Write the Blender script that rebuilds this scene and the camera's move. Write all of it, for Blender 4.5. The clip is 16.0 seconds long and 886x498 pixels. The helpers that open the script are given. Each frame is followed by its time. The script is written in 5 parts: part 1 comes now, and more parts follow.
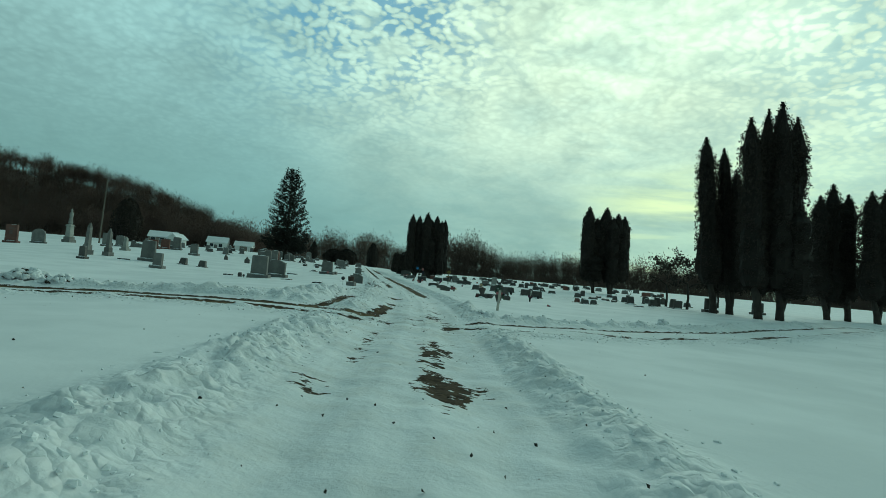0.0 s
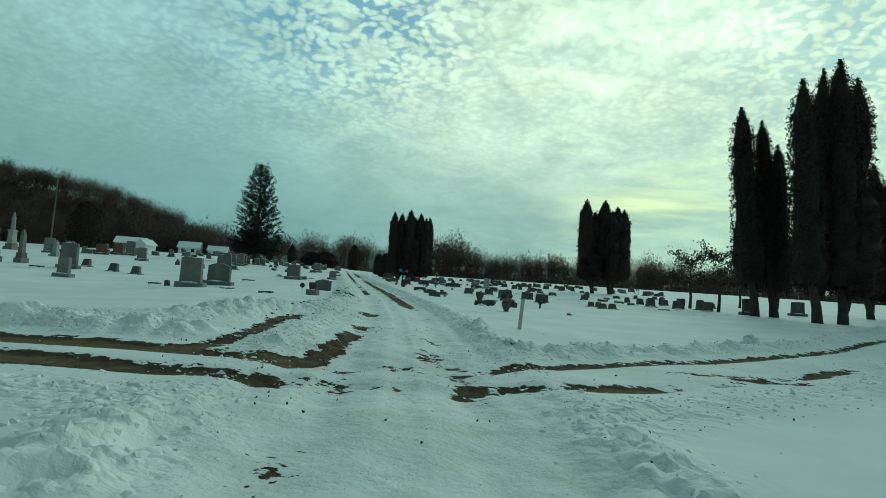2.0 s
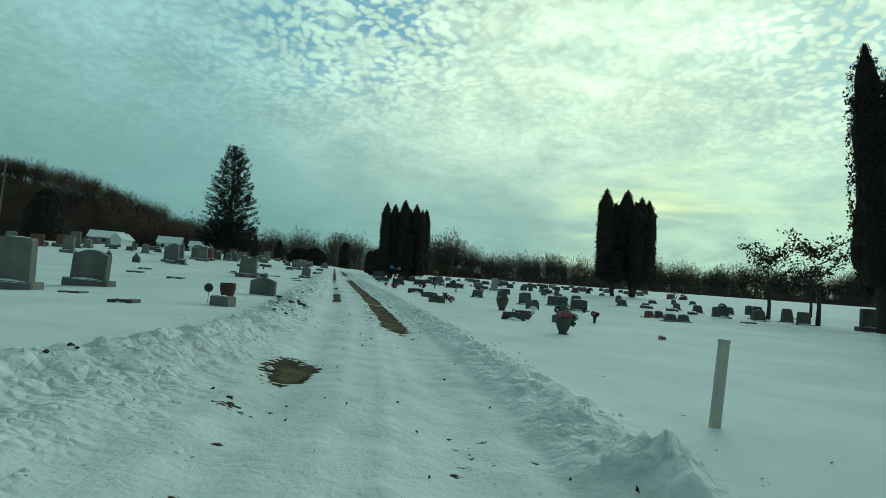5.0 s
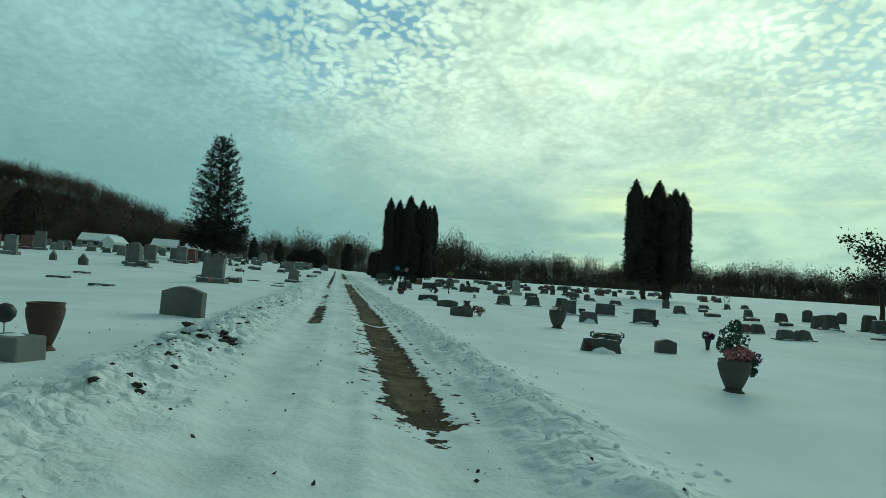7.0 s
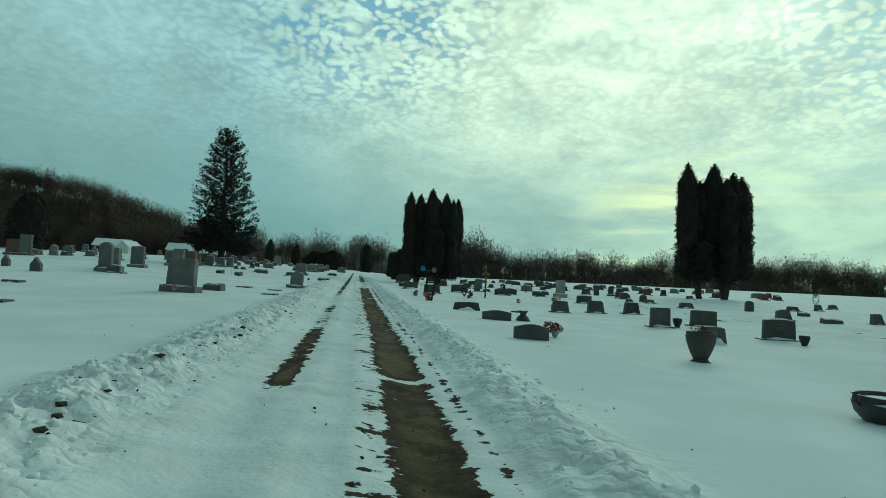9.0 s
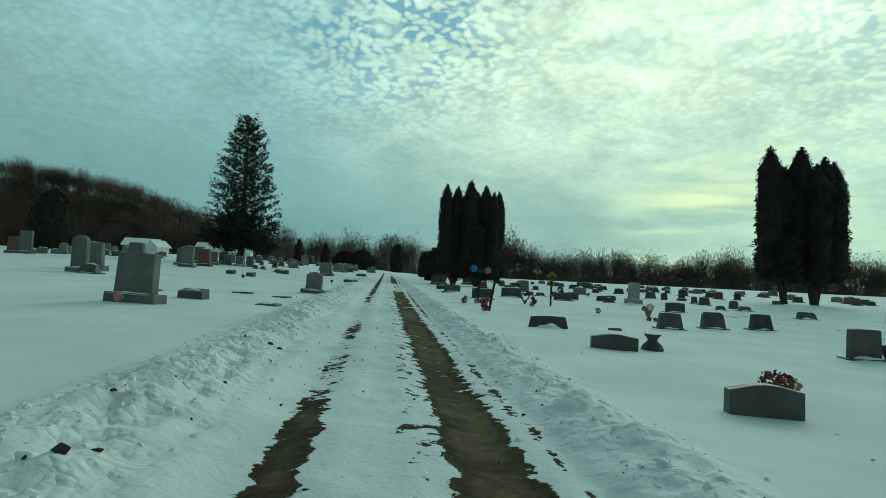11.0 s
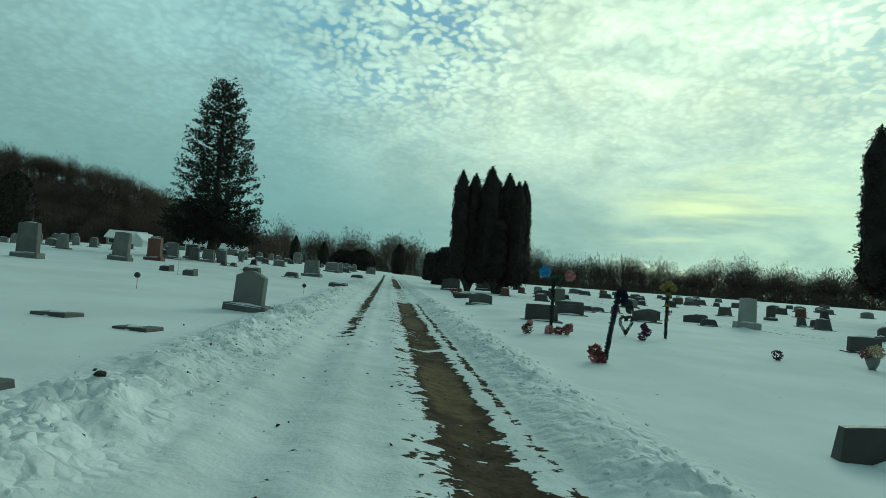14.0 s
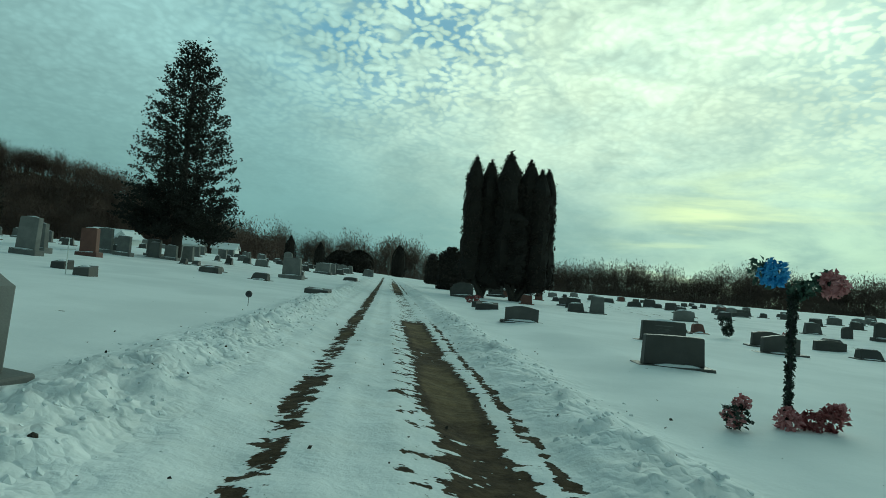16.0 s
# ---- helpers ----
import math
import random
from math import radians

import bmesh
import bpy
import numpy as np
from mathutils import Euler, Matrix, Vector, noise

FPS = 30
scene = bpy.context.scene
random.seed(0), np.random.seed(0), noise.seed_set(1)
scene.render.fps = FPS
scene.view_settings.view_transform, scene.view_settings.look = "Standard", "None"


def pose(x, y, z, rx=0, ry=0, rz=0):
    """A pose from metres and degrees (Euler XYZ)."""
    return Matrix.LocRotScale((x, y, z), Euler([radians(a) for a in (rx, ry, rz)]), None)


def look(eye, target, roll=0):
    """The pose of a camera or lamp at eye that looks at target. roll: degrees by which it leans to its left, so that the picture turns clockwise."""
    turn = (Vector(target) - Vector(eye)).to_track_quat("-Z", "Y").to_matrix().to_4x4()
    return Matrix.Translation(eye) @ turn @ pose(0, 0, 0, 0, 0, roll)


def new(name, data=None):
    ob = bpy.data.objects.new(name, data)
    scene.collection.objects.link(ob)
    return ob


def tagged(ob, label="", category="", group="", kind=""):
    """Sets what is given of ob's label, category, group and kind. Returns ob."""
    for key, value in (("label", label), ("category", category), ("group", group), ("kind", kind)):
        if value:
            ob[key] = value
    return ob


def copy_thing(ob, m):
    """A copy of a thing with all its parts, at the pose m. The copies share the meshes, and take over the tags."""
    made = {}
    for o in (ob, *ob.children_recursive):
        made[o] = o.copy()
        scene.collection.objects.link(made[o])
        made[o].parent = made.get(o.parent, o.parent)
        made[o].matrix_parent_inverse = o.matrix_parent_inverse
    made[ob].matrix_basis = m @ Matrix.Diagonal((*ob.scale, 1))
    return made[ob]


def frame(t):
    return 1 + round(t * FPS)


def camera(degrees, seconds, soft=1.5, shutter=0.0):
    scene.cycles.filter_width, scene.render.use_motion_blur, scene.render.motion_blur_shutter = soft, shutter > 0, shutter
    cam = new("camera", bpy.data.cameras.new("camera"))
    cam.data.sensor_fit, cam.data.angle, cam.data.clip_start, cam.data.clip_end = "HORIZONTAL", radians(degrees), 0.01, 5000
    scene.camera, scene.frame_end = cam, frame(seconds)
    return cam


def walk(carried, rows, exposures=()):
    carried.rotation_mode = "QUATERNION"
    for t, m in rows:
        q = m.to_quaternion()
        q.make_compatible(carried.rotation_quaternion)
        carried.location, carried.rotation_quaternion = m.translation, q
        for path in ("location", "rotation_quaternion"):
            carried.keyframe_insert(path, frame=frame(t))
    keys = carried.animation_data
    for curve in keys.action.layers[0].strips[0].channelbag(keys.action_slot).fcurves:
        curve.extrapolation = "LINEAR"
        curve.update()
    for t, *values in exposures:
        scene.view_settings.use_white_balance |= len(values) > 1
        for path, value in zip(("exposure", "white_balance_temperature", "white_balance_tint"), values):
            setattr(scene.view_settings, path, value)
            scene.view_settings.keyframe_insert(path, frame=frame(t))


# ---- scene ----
cam = camera(76.0, 16.0, soft=0.5)
PATH = [
    (0, (-0.762, -0.014, 1.221), (-0.569, 1.975, 1.306), 4.9),
    (0.5, (-0.643, 1.698, 1.22), (-0.435, 3.685, 1.306), 4.4),
    (1, (-0.56, 3.743, 1.245), (-0.336, 5.729, 1.327), 4.4),
    (1.5, (-0.465, 5.656, 1.212), (-0.225, 7.64, 1.298), 4.0),
    (2, (-0.336, 7.645, 1.229), (-0.084, 9.627, 1.324), 3.7),
    (2.5, (-0.223, 9.601, 1.225), (0.038, 11.581, 1.33), 3.4),
    (3, (-0.092, 11.461, 1.207), (0.174, 13.441, 1.311), 3.2),
    (3.5, (0.04, 13.229, 1.166), (0.308, 15.208, 1.262), 3.7),
    (4, (0.216, 14.806, 1.119), (0.488, 16.786, 1.212), 4.3),
    (6.5, (0.701, 23.918, 1.179), (0.968, 25.898, 1.277), 3.7),
    (7, (0.748, 25.728, 1.147), (1.007, 27.708, 1.246), 3.7),
    (7.5, (0.802, 27.485, 1.149), (1.054, 29.467, 1.243), 3.7),
    (8, (0.807, 29.159, 1.185), (1.046, 31.142, 1.278), 3.5),
    (8.5, (0.819, 30.738, 1.148), (1.038, 32.724, 1.247), 3.2),
    (9, (0.758, 32.468, 1.179), (0.951, 34.456, 1.274), 2.7),
    (11.5, (0.169, 40.602, 1.198), (0.244, 42.599, 1.289), 3.1),
    (12, (0.095, 42.187, 1.204), (0.161, 44.184, 1.296), 3.4),
    (12.5, (0.026, 43.927, 1.21), (0.089, 45.924, 1.298), 3.7),
    (13, (-0.083, 45.773, 1.202), (-0.012, 47.77, 1.294), 4.0),
    (13.5, (-0.199, 47.633, 1.193), (-0.12, 49.629, 1.288), 4.2),
    (14, (-0.291, 49.616, 1.212), (-0.208, 51.611, 1.312), 4.2),
    (14.5, (-0.418, 51.637, 1.226), (-0.337, 53.632, 1.329), 4.5),
    (15, (-0.541, 53.513, 1.226), (-0.459, 55.509, 1.328), 4.5),
    (15.5, (-0.725, 55.448, 1.219), (-0.637, 57.443, 1.328), 4.8),
    (16, (-0.706, 57.545, 1.195), (-0.622, 59.541, 1.307), 4.8),
]
walk(cam, [(t, look(eye, target, roll)) for t, eye, target, roll in PATH], exposures=[(0.0, 0.0, 5850, -22), (16.0, 0.0, 5850, -22)])

# ---- sky, sun ----
SUN_AZ, SUN_EL = radians(34), radians(21)
SUN_DIR = Vector((math.sin(SUN_AZ) * math.cos(SUN_EL), math.cos(SUN_AZ) * math.cos(SUN_EL), math.sin(SUN_EL)))


class Net:
    """A small helper to lay out shader nodes."""

    def __init__(self, tree):
        self.tree = tree

    def add(self, kind):
        return self.tree.nodes.new(kind)

    def put(self, socket, value):
        if isinstance(value, bpy.types.NodeSocket):
            self.tree.links.new(value, socket)
        elif value is not None:
            socket.default_value = value

    def math(self, op, a, b=None, c=None, clamp=False):
        node = self.add("ShaderNodeMath")
        node.operation, node.use_clamp = op, clamp
        for n, v in enumerate((a, b, c)):
            self.put(node.inputs[n], v)
        return node.outputs[0]

    def vmath(self, op, a, b=None, out=0):
        node = self.add("ShaderNodeVectorMath")
        node.operation = op
        self.put(node.inputs[0], a)
        self.put(node.inputs[1], b)
        return node.outputs[out]

    def noise(self, vector, scale, detail=4.0, rough=0.55, distortion=0.0):
        node = self.add("ShaderNodeTexNoise")
        self.put(node.inputs["Vector"], vector)
        for key, v in (("Scale", scale), ("Detail", detail), ("Roughness", rough), ("Distortion", distortion)):
            self.put(node.inputs[key], v)
        return node.outputs[0]

    def noise_colour(self, vector, scale):
        node = self.add("ShaderNodeTexNoise")
        self.put(node.inputs["Vector"], vector)
        node.inputs["Scale"].default_value = scale
        return node.outputs[1]

    def remap(self, value, a, b, c=0.0, d=1.0, smooth=True):
        node = self.add("ShaderNodeMapRange")
        node.interpolation_type = "SMOOTHSTEP" if smooth else "LINEAR"
        for n, v in enumerate((value, a, b, c, d)):
            self.put(node.inputs[n], v)
        return node.outputs[0]

    def mix(self, fac, a, b):
        node = self.add("ShaderNodeMix")
        node.data_type = "RGBA"
        self.put(node.inputs[0], fac)
        self.put(node.inputs[6], a)
        self.put(node.inputs[7], b)
        return node.outputs[2]


def make_world():
    world = bpy.data.worlds.new("sky")
    world.use_nodes = True
    scene.world = world
    tree = world.node_tree
    tree.nodes.clear()
    n = Net(tree)
    way = n.add("ShaderNodeTexCoord").outputs["Generated"]
    sky = n.add("ShaderNodeTexSky")
    sky.sky_type, sky.sun_disc, sky.sun_elevation, sky.sun_rotation = "NISHITA", False, SUN_EL, SUN_AZ
    blue = n.vmath("SCALE", sky.outputs[0])
    blue.node.inputs["Scale"].default_value = 0.11
    sep = n.add("ShaderNodeSeparateXYZ")
    n.put(sep.inputs[0], way)
    x, y, z = sep.outputs
    up = n.math("MAXIMUM", z, 0.0)
    flat = n.math("ADD", up, 0.30)
    comb = n.add("ShaderNodeCombineXYZ")
    n.put(comb.inputs[0], n.math("DIVIDE", x, flat))
    n.put(comb.inputs[1], n.math("DIVIDE", y, flat))
    plane = comb.outputs[0]
    # altocumulus cells, warped
    warp = n.add("ShaderNodeTexNoise")
    n.put(warp.inputs["Vector"], plane)
    warp.inputs["Scale"].default_value = 9.0
    warp.inputs["Detail"].default_value = 4.0
    shift = n.vmath("SCALE", n.vmath("SUBTRACT", warp.outputs[1], (0.5, 0.5, 0.5)))
    shift.node.inputs["Scale"].default_value = 0.075
    warped = n.vmath("ADD", plane, shift)
    cell = n.add("ShaderNodeTexVoronoi")
    cell.feature = "SMOOTH_F1"
    n.put(cell.inputs["Vector"], warped)
    cell.inputs["Scale"].default_value = 46.0
    cell.inputs["Smoothness"].default_value = 0.6
    puff = n.remap(cell.outputs[0], 0.10, 0.80, 1.0, 0.0)
    grain = n.noise(warped, 24.0, 6.0, 0.6)
    puff = n.math("ADD", n.math("MULTIPLY", puff, 0.36), n.math("MULTIPLY", grain, 0.74))
    broad = n.noise(plane, 2.6, 5.0, 0.6, 0.6)
    mottle = n.noise(warped, 9.0, 5.0, 0.55)
    soft_map = n.add("ShaderNodeMapping")
    n.put(soft_map.inputs["Vector"], way)
    soft_map.inputs["Scale"].default_value = (1.0, 1.0, 2.6)
    blotch = n.noise(soft_map.outputs[0], 5.5, 6.0, 0.58, 0.5)
    # the thin patch where the blue shows between the cells
    hx = n.math("ADD", x, n.math("MULTIPLY", z, -0.25))
    hole = n.math("ADD", n.math("POWER", n.math("MULTIPLY", n.math("ADD", hx, 0.155), 5.6), 2.0),
                  n.math("POWER", n.math("MULTIPLY", n.math("SUBTRACT", z, 0.405), 9.0), 2.0))
    hole = n.math("POWER", 2.718, n.math("MULTIPLY", hole, -1.0))
    hole = n.math("MULTIPLY", hole, n.remap(n.noise(plane, 6.0, 4.0), 0.24, 0.56))
    thin = n.math("MULTIPLY", n.remap(puff, 0.34, 0.58, 1.0, 0.0), n.math("ADD", n.math("MULTIPLY", hole, 1.5), 0.02), clamp=True)
    # the veil glows towards the sun, through thicker and thinner parts
    near = n.vmath("DOT_PRODUCT", way, tuple(SUN_DIR), out=1)
    veil = n.remap(n.math("ADD", n.math("MULTIPLY", blotch, 0.6), n.math("MULTIPLY", mottle, 0.4)), 0.34, 0.62, 0.58, 1.0)
    glow = n.math("MULTIPLY", n.remap(near, 0.66, 0.99), n.remap(up, 0.08, 0.32, 0.30, 1.0))
    glow = n.math("MULTIPLY", glow, veil)
    high = n.remap(up, 0.04, 0.36)
    body = n.mix(high, (0.272, 0.405, 0.418, 1), (0.43, 0.575, 0.60, 1))
    body = n.mix(n.math("MULTIPLY", glow, 0.98), body, (1.045, 1.05, 0.85, 1))
    dim = n.remap(near, -0.6, 0.86, 0.40, 1.0)
    shade = n.math("ADD", n.math("MULTIPLY", n.remap(broad, 0.3, 0.7), n.remap(up, 0.10, 0.4, 0.08, 0.20)), n.remap(up, 0.10, 0.4, 0.88, 0.80))
    shade = n.math("ADD", shade, n.math("MULTIPLY", n.math("SUBTRACT", blotch, 0.5), n.remap(up, 0.02, 0.25, 0.20, 0.34)))
    cells_here = n.math("ADD", n.math("MULTIPLY", hole, 0.55), n.math("MULTIPLY", high, 0.36))
    tex = n.math("MULTIPLY", n.math("SUBTRACT", puff, 0.5), cells_here)
    tex = n.math("ADD", tex, n.math("MULTIPLY", n.math("SUBTRACT", mottle, 0.5), n.math("MULTIPLY", n.remap(up, 0.22, 0.42), 0.48)))
    dim = n.math("MULTIPLY", dim, n.remap(up, 0.45, 0.95, 1.0, 0.55))
    shade = n.math("MULTIPLY", n.math("ADD", shade, tex), dim)
    lit = n.vmath("SCALE", body)
    n.put(lit.node.inputs["Scale"], shade)
    # pale streaks low in the sunward sky
    streak_map = n.add("ShaderNodeMapping")
    n.put(streak_map.inputs["Vector"], way)
    streak_map.inputs["Scale"].default_value = (1.2, 1.2, 9.5)
    streak = n.remap(n.noise(streak_map.outputs[0], 2.0, 5.0, 0.5, 0.35), 0.46, 0.70)
    streak = n.math("MULTIPLY", streak, n.math("MULTIPLY", n.remap(x, 0.26, 0.46), n.remap(up, 0.27, 0.13)))
    haze = n.math("MULTIPLY", n.remap(x, 0.24, 0.62), n.remap(up, 0.34, 0.10))
    lit = n.mix(n.math("MULTIPLY", haze, n.remap(blotch, 0.35, 0.65, 0.15, 0.5)), lit, (0.90, 1.0, 0.72, 1))
    lit = n.mix(n.math("MULTIPLY", streak, 0.92), lit, (1.10, 1.07, 0.62, 1))
    # a bluer stretch beyond the glow
    side = n.math("ADD", n.math("POWER", n.math("MULTIPLY", n.math("SUBTRACT", x, 0.68), 6.5), 2.0), n.math("POWER", n.math("MULTIPLY", n.math("SUBTRACT", z, 0.37), 7.0), 2.0))
    side = n.math("MULTIPLY", n.math("POWER", 2.718, n.math("MULTIPLY", side, -1.0)), n.remap(puff, 0.62, 0.40))
    lit = n.mix(n.math("MULTIPLY", side, 0.75), lit, (0.43, 0.60, 0.66, 1))
    colour = n.mix(n.math("MULTIPLY", thin, 0.80), lit, n.mix(0.8, blue, (0.155, 0.345, 0.54, 1)))
    back = n.add("ShaderNodeBackground")
    n.put(back.inputs[0], colour)
    back.inputs[1].default_value = 1.0
    out = n.add("ShaderNodeOutputWorld")
    n.put(out.inputs[0], back.outputs[0])


make_world()
sun = new("sun", bpy.data.lights.new("sun", "SUN"))
sun.data.energy, sun.data.angle, sun.data.color = 0.68, radians(25), (1.0, 0.97, 0.91)
sun.matrix_world = look((0, 0, 60), Vector((0, 0, 60)) - SUN_DIR)


# ---- materials ----
def surface(name, colours, scale=8.0, rough=0.8, bump=0.2, bump_scale=None, vary=0.0, fine=None, metal=0.0):
    """A material of two mixed colours with broad and fine variation and relief."""
    m = bpy.data.materials.new(name)
    m.use_nodes = True
    n = Net(m.node_tree)
    shader = m.node_tree.nodes["Principled BSDF"]
    at = n.add("ShaderNodeTexCoord").outputs["Object"]
    info = n.add("ShaderNodeObjectInfo").outputs["Random"]
    moved = n.vmath("ADD", at, n.vmath("SCALE", (13.0, 7.0, 3.0)))
    moved.node.inputs[1].links[0].from_node.inputs["Scale"].default_value = 1.0
    n.put(moved.node.inputs[1].links[0].from_node.inputs["Scale"], info)
    broad = n.noise(moved, scale * 0.18, 4.0, 0.6)
    small = n.noise(moved, fine or scale * 4.0, 3.0, 0.7)
    fac = n.math("ADD", n.math("MULTIPLY", n.remap(broad, 0.3, 0.7), 0.6), n.math("MULTIPLY", n.remap(small, 0.3, 0.7), 0.4))
    colour = n.mix(fac, (*colours[0], 1), (*colours[1], 1))
    if vary:
        hue = n.add("ShaderNodeHueSaturation")
        n.put(hue.inputs["Color"], colour)
        n.put(hue.inputs["Value"], n.remap(info, 0.0, 1.0, 1.0 - vary, 1.0 + vary, smooth=False))
        colour = hue.outputs[0]
    n.put(shader.inputs["Base Color"], colour)
    n.put(shader.inputs["Roughness"], n.remap(small, 0.2, 0.8, max(0.0, rough - 0.1), min(1.0, rough + 0.1)))
    shader.inputs["Metallic"].default_value = metal
    if bump:
        b = n.add("ShaderNodeBump")
        b.inputs["Strength"].default_value = bump
        b.inputs["Distance"].default_value = 0.02
        n.put(b.inputs["Height"], n.noise(moved, bump_scale or scale * 3.0, 5.0, 0.65))
        n.put(shader.inputs["Normal"], b.outputs[0])
    return m


def ground_material():
    """Snow with trodden grain, and ragged bare earth where the wheels have worn it away."""
    m = bpy.data.materials.new("snow_and_earth")
    m.use_nodes = True
    n = Net(m.node_tree)
    shader = m.node_tree.nodes["Principled BSDF"]
    at = n.add("ShaderNodeTexCoord").outputs["Object"]
    mud_node = n.add("ShaderNodeAttribute")
    mud_node.attribute_name = "bare"
    mud = mud_node.outputs["Fac"]
    dirt_node = n.add("ShaderNodeAttribute")
    dirt_node.attribute_name = "grit"
    dirt = dirt_node.outputs["Fac"]
    squash = n.add("ShaderNodeMapping")
    n.put(squash.inputs["Vector"], at)
    squash.inputs["Scale"].default_value = (3.2, 4.2, 1.0)
    teeth = n.add("ShaderNodeMapping")
    n.put(teeth.inputs["Vector"], at)
    teeth.inputs["Scale"].default_value = (7.0, 9.0, 1.0)
    rag = n.math("ADD", n.math("MULTIPLY", n.noise(squash.outputs[0], 1.0, 4.0, 0.62), 1.0), n.math("MULTIPLY", n.noise(at, 3.0, 5.0, 0.65), 0.6))
    rag = n.math("ADD", rag, n.math("MULTIPLY", n.noise(teeth.outputs[0], 1.0, 3.0, 0.6), 0.7))
    bare = n.remap(n.math("ADD", mud, n.math("MULTIPLY", n.math("SUBTRACT", rag, 1.15), 1.40)), 0.47, 0.53)
    earth = n.mix(n.remap(n.noise(at, 7.0, 6.0, 0.7), 0.3, 0.7), (0.082, 0.058, 0.031, 1), (0.160, 0.117, 0.062, 1))
    wet = n.mix(n.remap(n.noise(at, 9.0, 5.0, 0.7), 0.3, 0.7), (0.026, 0.017, 0.010, 1), (0.074, 0.050, 0.029, 1))
    earth = n.mix(n.remap(n.math("ADD", mud, n.math("MULTIPLY", n.math("SUBTRACT", n.noise(at, 2.2, 4.0, 0.6), 0.5), 0.8)), 0.76, 1.06), wet, earth)
    snow = n.mix(n.remap(n.noise(at, 0.35, 4.0, 0.6), 0.35, 0.65), (0.75, 0.775, 0.80, 1), (0.85, 0.87, 0.895, 1))
    crumbs = n.remap(n.math("ADD", n.noise(at, 22.0, 5.0, 0.75), n.math("MULTIPLY", dirt, 0.10)), 0.72, 0.77)
    snow = n.mix(n.math("MULTIPLY", n.remap(n.noise(at, 1.7, 5.0, 0.65), 0.4, 0.75), n.math("MULTIPLY", dirt, 0.35)), snow, (0.52, 0.47, 0.38, 1))
    snow = n.mix(n.math("MULTIPLY", crumbs, n.math("MULTIPLY", dirt, 1.0, clamp=True)), snow, (0.10, 0.075, 0.05, 1))
    n.put(shader.inputs["Base Color"], n.mix(bare, snow, earth))
    n.put(shader.inputs["Roughness"], n.remap(bare, 0.0, 1.0, 0.85, 0.95))
    shader.inputs["Specular IOR Level"].default_value = 0.15
    b = n.add("ShaderNodeBump")
    b.inputs["Strength"].default_value = 0.6
    b.inputs["Distance"].default_value = 0.06
    trod = n.math("ADD", n.math("MULTIPLY", n.noise(at, 5.0, 6.0, 0.65), n.math("ADD", n.math("MULTIPLY", dirt, 1.0), 0.16)), n.math("MULTIPLY", bare, -0.5))
    crumb_node = n.add("ShaderNodeAttribute")
    crumb_node.attribute_name = "crumb"
    nudge = n.vmath("SCALE", n.vmath("SUBTRACT", n.noise_colour(at, 6.0), (0.5, 0.5, 0.5)))
    nudge.node.inputs["Scale"].default_value = 0.16
    chunk = n.add("ShaderNodeTexVoronoi")
    n.put(chunk.inputs["Vector"], n.vmath("ADD", at, nudge))
    chunk.inputs["Scale"].default_value = 8.5
    heap = n.math("MULTIPLY", n.math("SUBTRACT", 1.0, chunk.outputs[0]), n.math("MULTIPLY", crumb_node.outputs["Fac"], n.remap(n.noise(at, 1.6, 3.0), 0.35, 0.6, 0.3, 1.7)))
    trod = n.math("ADD", trod, heap)
    n.put(b.inputs["Height"], n.math("ADD", trod, n.math("MULTIPLY", n.noise(at, 15.0, 4.0, 0.6), n.math("MULTIPLY", dirt, 0.35))))
    n.put(shader.inputs["Normal"], b.outputs[0])
    return m


SNOW_GROUND = ground_material()
SNOW = surface("packed_snow", ((0.75, 0.775, 0.80), (0.85, 0.87, 0.895)), 6.0, 0.85, 0.35)
EARTH = surface("frozen_earth", ((0.018, 0.014, 0.010), (0.06, 0.045, 0.03)), 12.0, 0.9, 0.4)
GRANITE = surface("grey_granite", ((0.105, 0.105, 0.10), (0.215, 0.21, 0.20)), 10.0, 0.7, 0.15, vary=0.25, fine=90.0)
DARK_GRANITE = surface("dark_granite", ((0.042, 0.039, 0.037), (0.095, 0.089, 0.083)), 10.0, 0.55, 0.12, vary=0.35, fine=90.0)
RED_GRANITE = surface("red_granite", ((0.095, 0.036, 0.028), (0.17, 0.075, 0.055)), 10.0, 0.55, 0.12, vary=0.15, fine=90.0)
PALE_STONE = surface("pale_marble", ((0.24, 0.245, 0.23), (0.36, 0.36, 0.335)), 9.0, 0.7, 0.15, vary=0.15, fine=60.0)
CARVED = surface("carved_recess", ((0.085, 0.088, 0.085), (0.16, 0.16, 0.15)), 20.0, 0.9, 0.1)
TERRACOTTA = surface("brown_terracotta", ((0.040, 0.020, 0.016), (0.085, 0.043, 0.034)), 9.0, 0.75, 0.2)
URN_GREY = surface("grey_cast_stone", ((0.045, 0.040, 0.036), (0.095, 0.085, 0.078)), 9.0, 0.8, 0.2)
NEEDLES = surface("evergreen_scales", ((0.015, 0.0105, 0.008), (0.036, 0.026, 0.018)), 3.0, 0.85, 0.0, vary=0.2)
# darker than the scales: the shade inside the crowns, put into the colour
NEEDLES_SHADE = surface("shaded_inner_foliage", ((0.010, 0.0075, 0.006), (0.020, 0.015, 0.011)), 3.0, 0.95, 0.3)
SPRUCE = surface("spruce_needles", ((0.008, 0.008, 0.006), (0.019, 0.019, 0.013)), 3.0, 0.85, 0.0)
BARK = surface("grey_brown_bark", ((0.022, 0.018, 0.015), (0.060, 0.050, 0.042)), 12.0, 0.9, 0.5)
